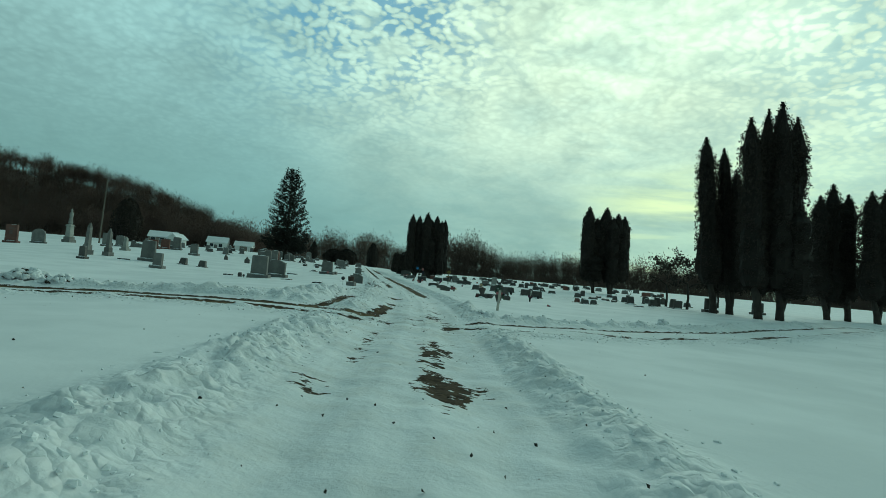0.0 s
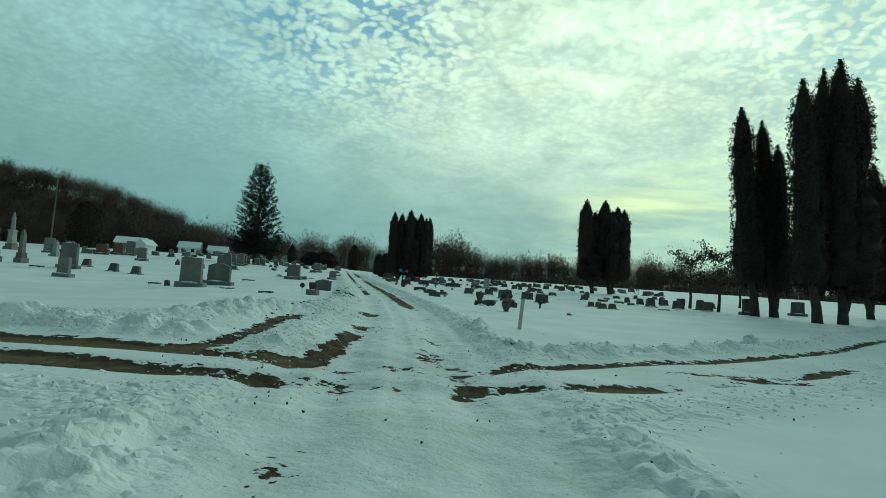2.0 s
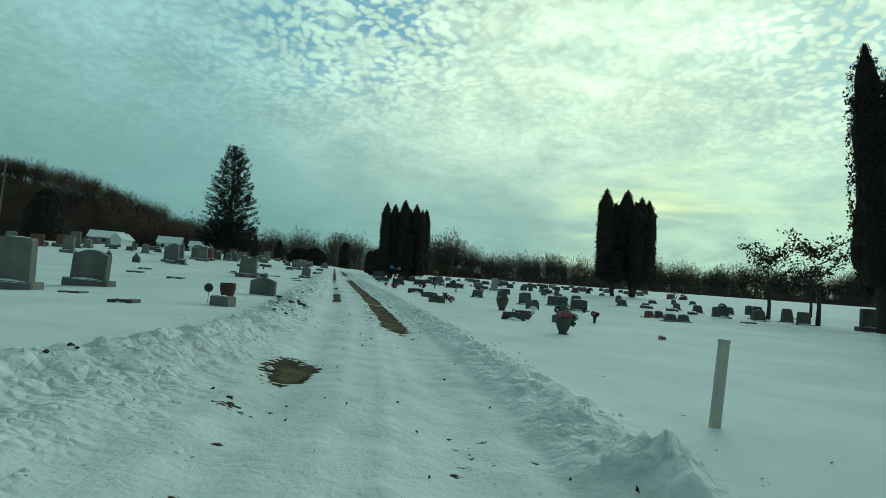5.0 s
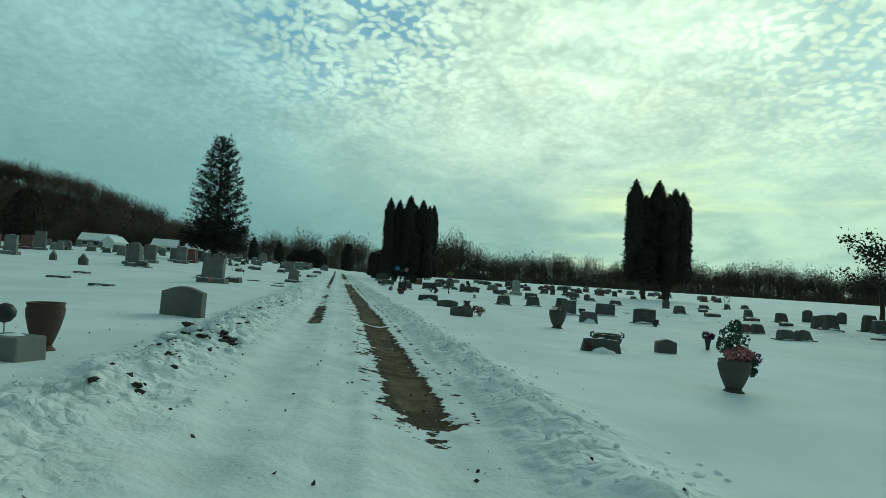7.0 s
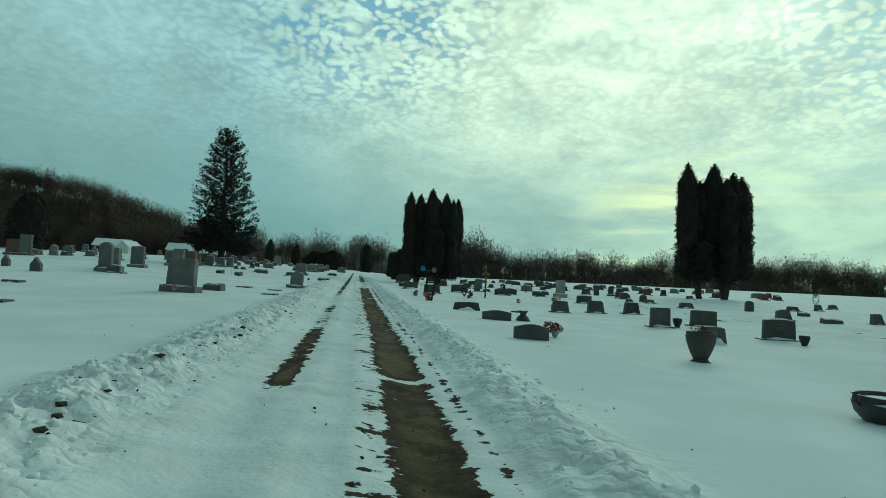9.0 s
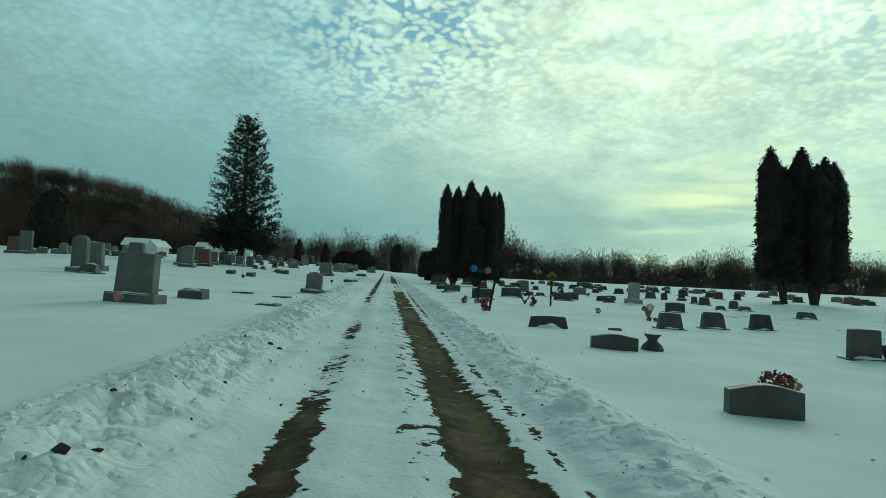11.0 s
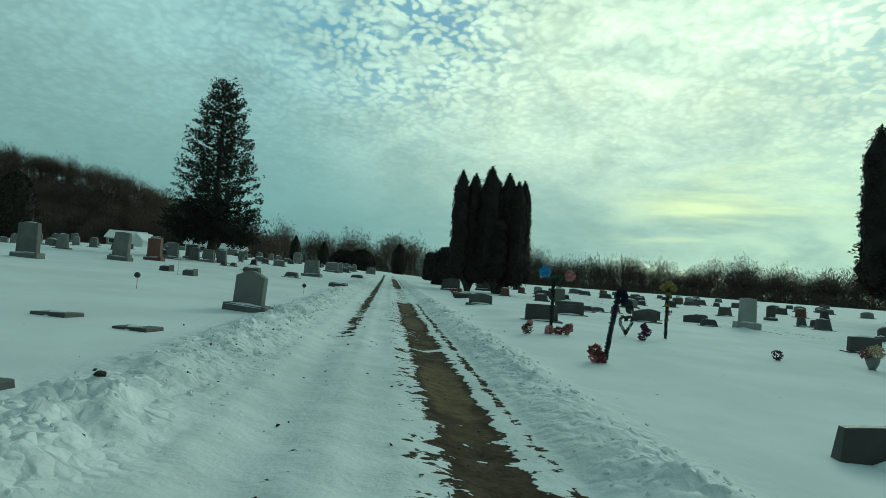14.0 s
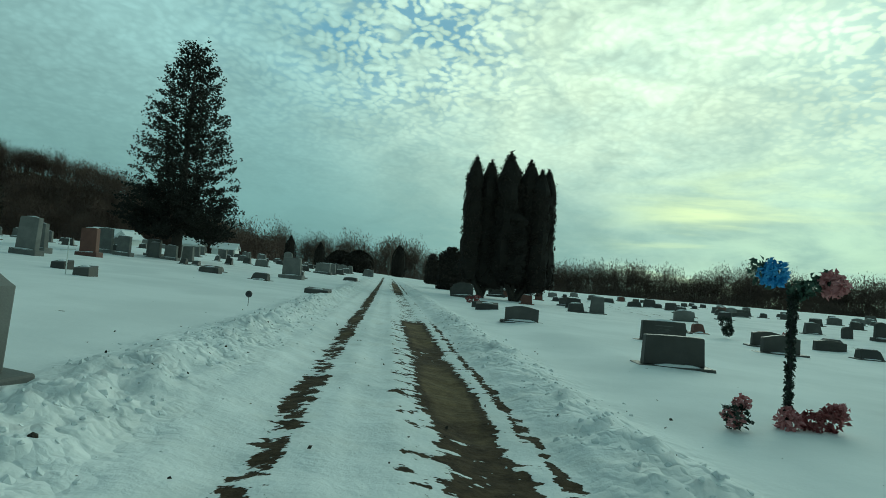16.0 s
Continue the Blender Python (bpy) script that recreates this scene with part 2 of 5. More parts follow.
TWIG = surface("bare_twigs", ((0.072, 0.045, 0.036), (0.132, 0.087, 0.070)), 0.2, 0.95, 0.0)
TWIG_FAR = surface("far_bare_twigs", ((0.080, 0.055, 0.045), (0.15, 0.108, 0.088)), 0.2, 0.95, 0.0)
LITTER = surface("leaf_litter_slope", ((0.070, 0.049, 0.039), (0.13, 0.094, 0.076)), 0.6, 0.95, 0.4)
WHITE_PAINT = surface("white_siding", ((0.66, 0.67, 0.66), (0.80, 0.80, 0.78)), 2.0, 0.6, 0.1)
BRICK_TAN = surface("tan_siding", ((0.17, 0.15, 0.13), (0.26, 0.23, 0.20)), 3.0, 0.8, 0.1)
GLASS_DARK = surface("dark_window", ((0.02, 0.025, 0.03), (0.05, 0.055, 0.06)), 2.0, 0.15, 0.0)
POST_WOOD = surface("weathered_white_post", ((0.34, 0.33, 0.29), (0.52, 0.50, 0.45)), 14.0, 0.85, 0.3)
POLE_WOOD = surface("pole_wood", ((0.10, 0.085, 0.07), (0.17, 0.15, 0.125)), 10.0, 0.9, 0.3)
STEEL = surface("dull_steel", ((0.22, 0.22, 0.22), (0.34, 0.34, 0.34)), 14.0, 0.45, 0.05, metal=0.7)
BLACK_MATT = surface("black_plastic", ((0.012, 0.012, 0.014), (0.03, 0.03, 0.034)), 10.0, 0.6, 0.1)
TINSEL_NAVY = surface("navy_tinsel", ((0.006, 0.008, 0.026), (0.018, 0.024, 0.065)), 20.0, 0.5, 0.2)
TINSEL_GREEN = surface("dark_green_garland", ((0.008, 0.016, 0.010), (0.03, 0.045, 0.03)), 20.0, 0.6, 0.2)
PINK = surface("pink_petals", ((0.40, 0.15, 0.16), (0.60, 0.30, 0.31)), 30.0, 0.7, 0.1)
RED = surface("red_petals", ((0.16, 0.030, 0.036), (0.32, 0.10, 0.10)), 30.0, 0.7, 0.1)
BLUE = surface("blue_petals", ((0.06, 0.27, 0.60), (0.16, 0.46, 0.78)), 30.0, 0.7, 0.1)
YELLOW = surface("yellow_ribbon", ((0.22, 0.17, 0.04), (0.42, 0.35, 0.12)), 30.0, 0.6, 0.1)
PURPLE = surface("plum_petals", ((0.06, 0.02, 0.06), (0.16, 0.05, 0.12)), 30.0, 0.7, 0.1)
CREAM = surface("cream_petals", ((0.46, 0.36, 0.22), (0.66, 0.54, 0.36)), 30.0, 0.7, 0.1)
SILK_LEAF = surface("silk_leaves", ((0.020, 0.050, 0.035), (0.11, 0.17, 0.12)), 30.0, 0.65, 0.1)


# ---- shape of the land ----
def smooth(a, b, v):
    v = min(1.0, max(0.0, (v - a) / (b - a)))
    return v * v * (3 - 2 * v)


def land(x, y):
    """The height of the undisturbed snow: it falls gently from the hill to the right and rises with distance."""
    far = 12.0 * math.log1p(math.exp(min(40.0, (y - 50) / 12.0)))
    cross = -0.56 * math.tanh(x / 18.0) if x < 0 else -0.34 * math.tanh(x / 8.0) + 0.25 * smooth(10, 28, x)
    left = 0.0004 * min(38.0, max(0.0, -x)) * min(100.0, max(0.0, y - 40.0))
    dip = 0.42 * smooth(-3, -13, x) * smooth(64, 42, y) + 0.7 * smooth(-28, -48, x) * smooth(140, 105, y)
    rise = 0.15 * smooth(56, 66, y) * smooth(96, 80, y) * smooth(1.6, 3.2, x) * smooth(20, 12, x)
    return cross + left - dip + rise + 1.0 - math.exp(-0.0065 * far)


LANE = ((-40, -3.6), (0, -0.76), (5.6, -0.46), (9.6, -0.22), (14.8, 0.2), (24, 0.62), (31, 0.62), (36, 0.42), (42, 0.15), (49, -0.22), (57, -0.68), (64, -1.06), (78, -1.75), (113, -3.5), (260, -11.0))
CROSS = ((-80, 24), (-30, 18.6), (-9, 15.8), (-4.5, 15.2), (-1.5, 14.9), (1, 15.3), (3, 16.1), (6, 17.8), (8, 18.9), (14.5, 22.9), (23, 28.9), (40, 41), (90, 78))
SIDE_LANE = ((20, 30), (46, 19.0), (57, 16.0), (70, 14.8), (90, 15.5), (140, 21.0), (200, 30.0))


def along(table, v):
    for (a, p), (b, q) in zip(table, table[1:]):
        if v <= b:
            return p + (q - p) * max(0.0, (v - a) / (b - a))
    return table[-1][1]


def n3(x, y, s, seed=0.0):
    return noise.noise(Vector((x * s, y * s, seed)))


def bump_at(v, centre, half):
    v = abs(v - centre) / half
    return 0.0 if v >= 1 else (1 - v * v) ** 2


# worn patches beside the wheel lines: x, y, half width, half length, strength
PATCHES = ((-0.05, 6.3, 0.26, 0.8, 0.95), (0.0, 8.3, 0.20, 1.0, 0.62), (0.22, 9.8, 0.26, 0.9, 0.72), (-1.45, 6.1, 0.25, 0.5, 0.5), (-0.52, 20.8, 0.17, 0.26, 0.8), (-2.08, 20.8, 0.20, 0.45, 0.7),
           (-0.28, 25.3, 0.30, 0.75, 1.0), (-0.20, 21.2, 0.34, 0.14, 0.5), (1.0, 19.2, 0.24, 0.5, 0.66), (0.72, 17.3, 0.26, 0.45, 0.66), (1.02, 16.6, 0.24, 0.25, 0.6), (-0.5, 23.2, 0.4, 0.2, 0.5),
           (3.3, 15.2, 0.7, 0.20, 0.8), (6.1, 17.4, 0.9, 0.20, 0.75), (7.5, 17.1, 0.6, 0.16, 0.7), (1.4, 15.0, 0.5, 0.16, 0.5))
# wheel lines of cars that turned in from the crossing track: half width, strength, way
TURNS = ((0.19, 0.95, ((-2.9, 15.85), (-2.6, 16.3), (-2.3, 17.3), (-2.2, 18.6), (-2.2, 20.0), (-1.95, 21.5))),
         (0.20, 0.95, ((-1.7, 15.4), (-1.1, 15.9), (-0.85, 17.0), (-0.72, 18.2), (-0.58, 19.4))))
# ridge of thrown snow round the corner of the crossing
CORNER = ((-8.5, 18.2), (-5.5, 18.2), (-4.0, 18.9), (-3.3, 20.2), (-2.9, 21.7), (-2.45, 22.9), (-1.9, 24.3), (-1.55, 26.5), (-1.40, 30.0))


def to_line(x, y, way):
    """Distance to a line of points, and how far along it (0 to 1)."""
    best, share = 1e9, 0.0
    for n, ((ax, ay), (bx, by)) in enumerate(zip(way, way[1:])):
        ux, uy = bx - ax, by - ay
        k = min(1.0, max(0.0, ((x - ax) * ux + (y - ay) * uy) / (ux * ux + uy * uy)))
        d = math.hypot(x - ax - k * ux, y - ay - k * uy)
        if d < best:
            best, share = d, (n + k) / (len(way) - 1)
    return best, share


def ground_at(x, y):
    """Height, bare earth and grit of the ground at a place."""
    z, bare, grit, crumb = land(x, y), 0.0, 0.0, 0.0
    if abs(x) > 60 or y > 150 or y < -20:
        return z, bare, grit, crumb
    dx = x - along(LANE, y)
    cy = along(CROSS, x)
    slope = 0.45 if x > 0 else 0.12
    dy = (y - cy) / math.sqrt(1 + slope * slope)
    w = n3(x, y, 0.8, 3.0)
    # the lane: pressed bed, two wheel ruts, banks of thrown snow
    if abs(dx) < 6 and y < 150:
        near = 1.0 - smooth(110, 150, y)
        junction = 1.0 - 0.9 * bump_at(dy, 0, 3.6)
        z -= 0.07 * smooth(2.0, 1.5, abs(dx)) * near
        rr, rl = bump_at(dx, 0.78 + 0.03 * w, 0.40), bump_at(dx, -0.80 + 0.04 * w, 0.36)
        z -= 0.05 * max(rr, rl) * near
        lump = 0.62 + 0.40 * n3(x, y, 1.4, 8.0) + 0.42 * n3(x, y, 2.6, 2.0) + 0.46 * n3(x, y, 5.0, 4.0) + 0.34 * n3(x, y, 8.5, 14.0) - 0.30 * abs(n3(x, y, 3.6, 6.0))
        swell = 0.80 + 0.5 * n3(0, y, 0.35, 5.0)
        near_bank = 1.0 + 0.35 * bump_at(y, 9.5, 5.0)
        bank_l = bump_at(dx, -1.92 - 0.15 * w, 0.80) * 0.21 * near_bank * (1.0 - 0.7 * bump_at(y, 21.5, 6.0))
        bank_r = bump_at(dx, 1.88 + 0.15 * w, 0.66) * 0.17 * (1.0 + 0.6 * bump_at(y, 10.0, 6.0) + 0.5 * bump_at(y, 21.0, 5.0))
        z += max(0.0, lump) * swell * (bank_l + bank_r) * near * junction
        crumb += (bump_at(dx, -1.92, 0.95) + 0.8 * bump_at(dx, 1.9, 0.85)) * near * junction
        # the edge that the right wheels have pressed
        z += 0.05 * smooth(1.32, 1.50, dx) * smooth(2.4, 1.6, dx) * near * junction
        z += (0.020 * (bump_at(dx, -0.28, 0.16) + bump_at(dx, 0.20, 0.14)) + 0.016 * bump_at(dx, -1.2, 0.16)) * near
        z += 0.028 * n3(x, y, 3.0, 1.0) * smooth(3.4, 1.0, abs(dx))
        worn = smooth(29.5, 31.5, y) * (1.0 - 0.55 * smooth(71.0, 73.5, y) * (1.0 - smooth(88, 94, y) * smooth(130, 115, y)))
        bar = max(0.45 * smooth(0.54, 0.64, n3(0, y, 0.85, 87.0)), bump_at(y, 39.5, 0.16), bump_at(y, 59.1, 0.16))
        core = smooth(0.26, 0.60, dx) * smooth(1.18, 0.90, dx)
        comb = smooth(0.06, 0.22, dx) * smooth(0.62, 0.42, dx) * 0.36 + bump_at(dx, 1.25, 0.10) * (0.34 + 0.30 * smooth(52, 60, y)) + smooth(0.85, 1.0, dx) * smooth(1.34, 1.18, dx) * 0.22
        bare += worn * (1.0 - 0.8 * bar) * (max(core * (0.92 + 0.35 * n3(0, y, 0.4, 11.0)), comb))
        left = max(smooth(37.8, 39.5, y) * smooth(46.5, 44.0, y), bump_at(y, 50.5, 4.5) * 0.72, smooth(57.5, 60.5, y) * smooth(70.0, 66.0, y) * 0.66, smooth(64, 68, y) * 0.95, bump_at(y, 46.5, 2.0) * 0.6)
        bare += smooth(-0.90, -0.68, dx) * smooth(-0.38, -0.56, dx) * left * (0.85 + 0.4 * n3(0, y, 0.5, 21.0))
        early = smooth(28.0, 24.0, y) * smooth(0.22, 0.5, n3(x, y, 0.5, 31.0) + 0.2)
        bare += 0.42 * max(rr, rl) * early
        grit += (smooth(3.2, 1.2, abs(dx))) * near * (0.55 + 0.45 * bump_at(y, 16, 14))
    # the crossing track
    if abs(dy) < 6:
        lump = max(0.0, 0.45 + 0.8 * n3(x, y, 1.4, 41.0) + 0.7 * n3(x, y, 2.8, 43.0) + 0.5 * n3(x, y, 5.0, 47.0))
        open_way = 1.0 - smooth(2.6, 1.5, abs(dx))
        z -= 0.06 * smooth(2.1, 1.5, abs(dy))
        turned = min(to_line(x, y, way)[0] for _, _, way in TURNS) if -4.5 < x < 1.0 and 14 < y < 23 else 9.0
        open_way *= smooth(0.25, 0.75, turned)
        z += open_way * lump * (bump_at(dy, -2.2, 0.9) * 0.06 + bump_at(dy, 2.1, 0.9) * 0.24)
        crumb += open_way * (bump_at(dy, -2.2, 1.1) + bump_at(dy, 2.1, 1.1))
        wide = 0.66 + 0.34 * smooth(1.0, 5.0, x)
        for side, k in ((-wide, 1.0), (wide, 1.0)):
            rut = bump_at(dy, side + 0.05 * w, 0.46 - 0.12 * smooth(0.5, 2.5, x) + 0.14 * smooth(-2.0, -5.0, x))
            z -= 0.05 * rut
            if x > 1.5 and side < 0:
                k *= 0.45 + 0.55 * smooth(-0.05, 0.25, n3(x, y, 0.45, 53.0))
            bare += rut ** 0.5 * k * (0.86 + 0.22 * smooth(-2.0, -5.0, x) + 0.25 * n3(x, y, 0.3, 51.0)) * (0.40 + 0.60 * smooth(1.0, 1.8, abs(dx))) * smooth(70, 40, abs(x))
        grit += 0.5 * smooth(3.2, 1.4, abs(dy))
    # the side lane beyond the graves
    if 6 < x < 40 and y > 40:
        ds = x - along(SIDE_LANE, y)
        rut = max(bump_at(ds, -0.7, 0.35), bump_at(ds, 0.7, 0.35))
        z += 0.12 * (bump_at(ds, -1.9, 0.7) + bump_at(ds, 1.9, 0.7)) * (0.6 + n3(x, y, 1.2, 61.0)) - 0.04 * rut
        bare += (0.50 + 0.35 * n3(x, y, 0.35, 67.0)) * rut
        grit += 0.4 * bump_at(ds, 0, 2.4)
    if -10 < x < 0.5 and 14 < y < 32:
        d, share = to_line(x, y, CORNER)
        if d < 1.3:
            lump = 0.78 + 0.25 * n3(x, y, 1.2, 17.0) + 0.30 * n3(x, y, 2.4, 18.0) + 0.50 * n3(x, y, 4.8, 19.0) + 0.40 * n3(x, y, 8.0, 20.0)
            ends = smooth(0.0, 0.12, share) * smooth(1.0, 0.8, share)
            z += max(0.0, lump) * bump_at(d, 0, 1.1 - 0.35 * share) * (0.17 + 0.15 * bump_at(share, 0.48, 0.3)) * ends * smooth(0.2, 0.6, min(to_line(x, y, way)[0] for _, _, way in TURNS))
            crumb += bump_at(d, 0, 1.3) * ends
            grit += 0.6 * bump_at(d, 0, 1.3)
        for half, k, way in TURNS:
            d, share = to_line(x, y, way)
            if d < half * 1.6:
                bare += k * (1 - (d / half / 1.6) ** 2) * (0.9 + 0.35 * n3(x, y, 0.9, 57.0))
                z -= 0.03 * (1 - d / half / 1.6)
    for px, py, hw, hl, k in PATCHES:
        d = math.hypot((x - px) / hw, (y - py) / hl)
        if d < 1.6:
            bare += 0.82 * k * max(0.0, 1 - (d / 1.6) ** 2)
            z -= 0.03 * max(0.0, 1 - d / 1.6)
    z += 0.035 * n3(x, y, 0.32, 71.0) + 0.012 * n3(x, y, 1.3, 73.0)
    return z, min(1.2, bare), min(1.0, grit), min(1.0, crumb)


def spread(stops):
    """Coordinates with a step that changes from stretch to stretch."""
    out = [stops[0][0]]
    for (a, step), (b, _) in zip(stops, stops[1:]):
        k = max(1, round((b - a) / step))
        out += [a + (b - a) * (i + 1) / k for i in range(k)]
    return out


def make_ground():
    xs = spread(((-1600, 220), (-500, 60), (-140, 14), (-60, 3.0), (-24, 0.6), (-12, 0.20), (-4.4, 0.055), (-0.9, 0.08), (0.4, 0.055), (3.4, 0.20), (10, 0.42), (24, 0.8), (32, 3.0), (60, 14), (140, 60), (500, 220), (1600, 1)))
    ys = spread(((-400, 80), (-40, 6), (-6, 0.30), (3, 0.075), (40, 0.095), (68, 0.20), (95, 0.6), (150, 6), (260, 40), (700, 160), (2600, 1)))
    verts = np.empty((len(ys), len(xs), 3), np.float32)
    bare, grit, crumb = (np.zeros((len(ys), len(xs)), np.float32) for _ in range(3))
    for j, y in enumerate(ys):
        for i, x in enumerate(xs):
            z, b, g, c = ground_at(x, y)
            verts[j, i], bare[j, i], grit[j, i], crumb[j, i] = (x, y, z), b, g, c
    nx, ny = len(xs), len(ys)
    a = (np.arange(ny - 1)[:, None] * nx + np.arange(nx - 1)[None]).ravel()
    faces = np.stack([a, a + 1, a + nx + 1, a + nx], 1)
    me = bpy.data.meshes.new("ground")
    me.from_pydata(verts.reshape(-1, 3).tolist(), [], faces.tolist())
    for name, values in (("bare", bare), ("grit", grit), ("crumb", crumb)):
        me.attributes.new(name, "FLOAT", "POINT").data.foreach_set("value", values.ravel())
    me.shade_smooth()
    me.materials.append(SNOW_GROUND)
    tagged(new("ground", me), "snow-covered cemetery ground with muddy wheel ruts", "ground", kind="structure")


make_ground()


# ---- mesh helpers ----
def part(name, bm, material, parent, label="", flat=True):
    me = bpy.data.meshes.new(name)
    bm.to_mesh(me)
    bm.free()
    if not flat:
        me.shade_smooth()
    me.materials.append(material)
    ob = new(name, me)
    ob.parent = parent
    return tagged(ob, label)


def thing(name, x, y, yaw=0.0, sink=0.02, label="", category="", group="", kind=""):
    ob = new(name)
    ob.empty_display_size = 0.1
    ob.matrix_basis = pose(x, y, ground_at(x, y)[0] - sink, 0, 0, yaw)
    return tagged(ob, label, category, group, kind)


def box(bm, sx, sy, sz, at=(0, 0, 0), taper=1.0, bevel=0.0):
    """A box standing on at, narrowing upward by taper."""
    made = bmesh.ops.create_cube(bm, size=1.0)["verts"]
    for v in made:
        k = taper if v.co.z > 0 else 1.0
        v.co = Vector((v.co.x * sx * k + at[0], v.co.y * sy * k + at[1], (v.co.z + 0.5) * sz + at[2]))
    if bevel:
        edges = {e for v in made for e in v.link_edges}
        bmesh.ops.bevel(bm, geom=list(edges), offset=bevel, segments=2, affect="EDGES", profile=0.5)
    return bm


def profile_slab(bm, outline, depth, lean=0.0, bevel=0.012):
    """A slab whose front is the outline (x, z), depth thick, leaning back by lean at its top."""
    top = max(z for _, z in outline)
    front = [bm.verts.new((x, -depth / 2 + lean * z / top, z)) for x, z in outline]
    back = [bm.verts.new((x, depth / 2, z)) for x, z in outline]
    n = len(outline)
    faces = [bm.faces.new(front), bm.faces.new(back[::-1])]
    for i in range(n):
        faces.append(bm.faces.new((front[i], back[i], back[(i + 1) % n], front[(i + 1) % n])))
    bmesh.ops.recalc_face_normals(bm, faces=faces)
    if bevel:
        rim = [e for f in faces[:2] for e in f.edges]
        bmesh.ops.bevel(bm, geom=list(set(rim)), offset=bevel, segments=2, affect="EDGES", profile=0.5)
    return bm


def lathe(bm, rings, sides=16):
    """A turned shape from (radius, height) rings."""
    loops = [[bm.verts.new((r * math.cos(2 * math.pi * k / sides), r * math.sin(2 * math.pi * k / sides), z)) for k in range(sides)] for r, z in rings]
    for a, b in zip(loops, loops[1:]):
        for k in range(sides):
            bm.faces.new((a[k], a[(k + 1) % sides], b[(k + 1) % sides], b[k]))
    bm.faces.new(loops[0][::-1])
    bm.faces.new(loops[-1])
    return bm


def tube(bm, points, radii, sides=6):
    """A tube along points with a radius at each."""
    rows = []
    for i, p in enumerate(points):
        p = Vector(p)
        d = (Vector(points[min(i + 1, len(points) - 1)]) - Vector(points[max(i - 1, 0)])).normalized()
        u = d.orthogonal().normalized()
        v = d.cross(u)
        rows.append([bm.verts.new(p + radii[i] * (u * math.cos(2 * math.pi * k / sides) + v * math.sin(2 * math.pi * k / sides))) for k in range(sides)])
    for a, b in zip(rows, rows[1:]):
        for k in range(sides):
            bm.faces.new((a[k], a[(k + 1) % sides], b[(k + 1) % sides], b[k]))
    bm.faces.new(rows[0][::-1])
    bm.faces.new(rows[-1])
    return bm


def raw_mesh(name, verts, faces, material, parent=None, label="", smooth_it=False):
    me = bpy.data.meshes.new(name)
    me.from_pydata(verts, [], faces)
    if smooth_it:
        me.shade_smooth()
    me.materials.append(material)
    ob = new(name, me)
    ob.parent = parent
    return tagged(ob, label)


rng = random.Random(11)


def scrap(verts, faces, at, size, up=(0, 0, 1), rng=rng):
    """A small folded leaf spray of two triangles pairs at a place."""
    d = Vector((rng.gauss(0, 1), rng.gauss(0, 1), rng.gauss(0, 1))) + Vector(up) * 0.8
    d.normalize()
    s = d.orthogonal().normalized()
    s.rotate(Matrix.Rotation(rng.uniform(0, 6.28), 3, d))
    at, k = Vector(at), len(verts)
    fold = d.cross(s) * size * 0.22
    verts += [at - d * size * 0.5, at + s * size * 0.38 + fold, at + d * size * 0.6, at - s * size * 0.34 + fold]
    faces += [(k, k + 1, k + 2), (k, k + 2, k + 3)]


def petals(verts, faces, at, radius, count, size, rng=rng):
    for _ in range(count):
        d = Vector((rng.gauss(0, 1), rng.gauss(0, 1), rng.gauss(0, 1))).normalized()
        scrap(verts, faces, Vector(at) + d * radius * rng.uniform(0.55, 1.0), size * rng.uniform(0.7, 1.3), d, rng)


def bunch(name, material, parent, spots, count, size, label=""):
    for x, y, z, r in spots:
        verts, faces = [], []
        petals(verts, faces, (x, y, z), r, int(count * 2.2), size * 0.68)
        raw_mesh(name, verts, faces, material, parent, label)


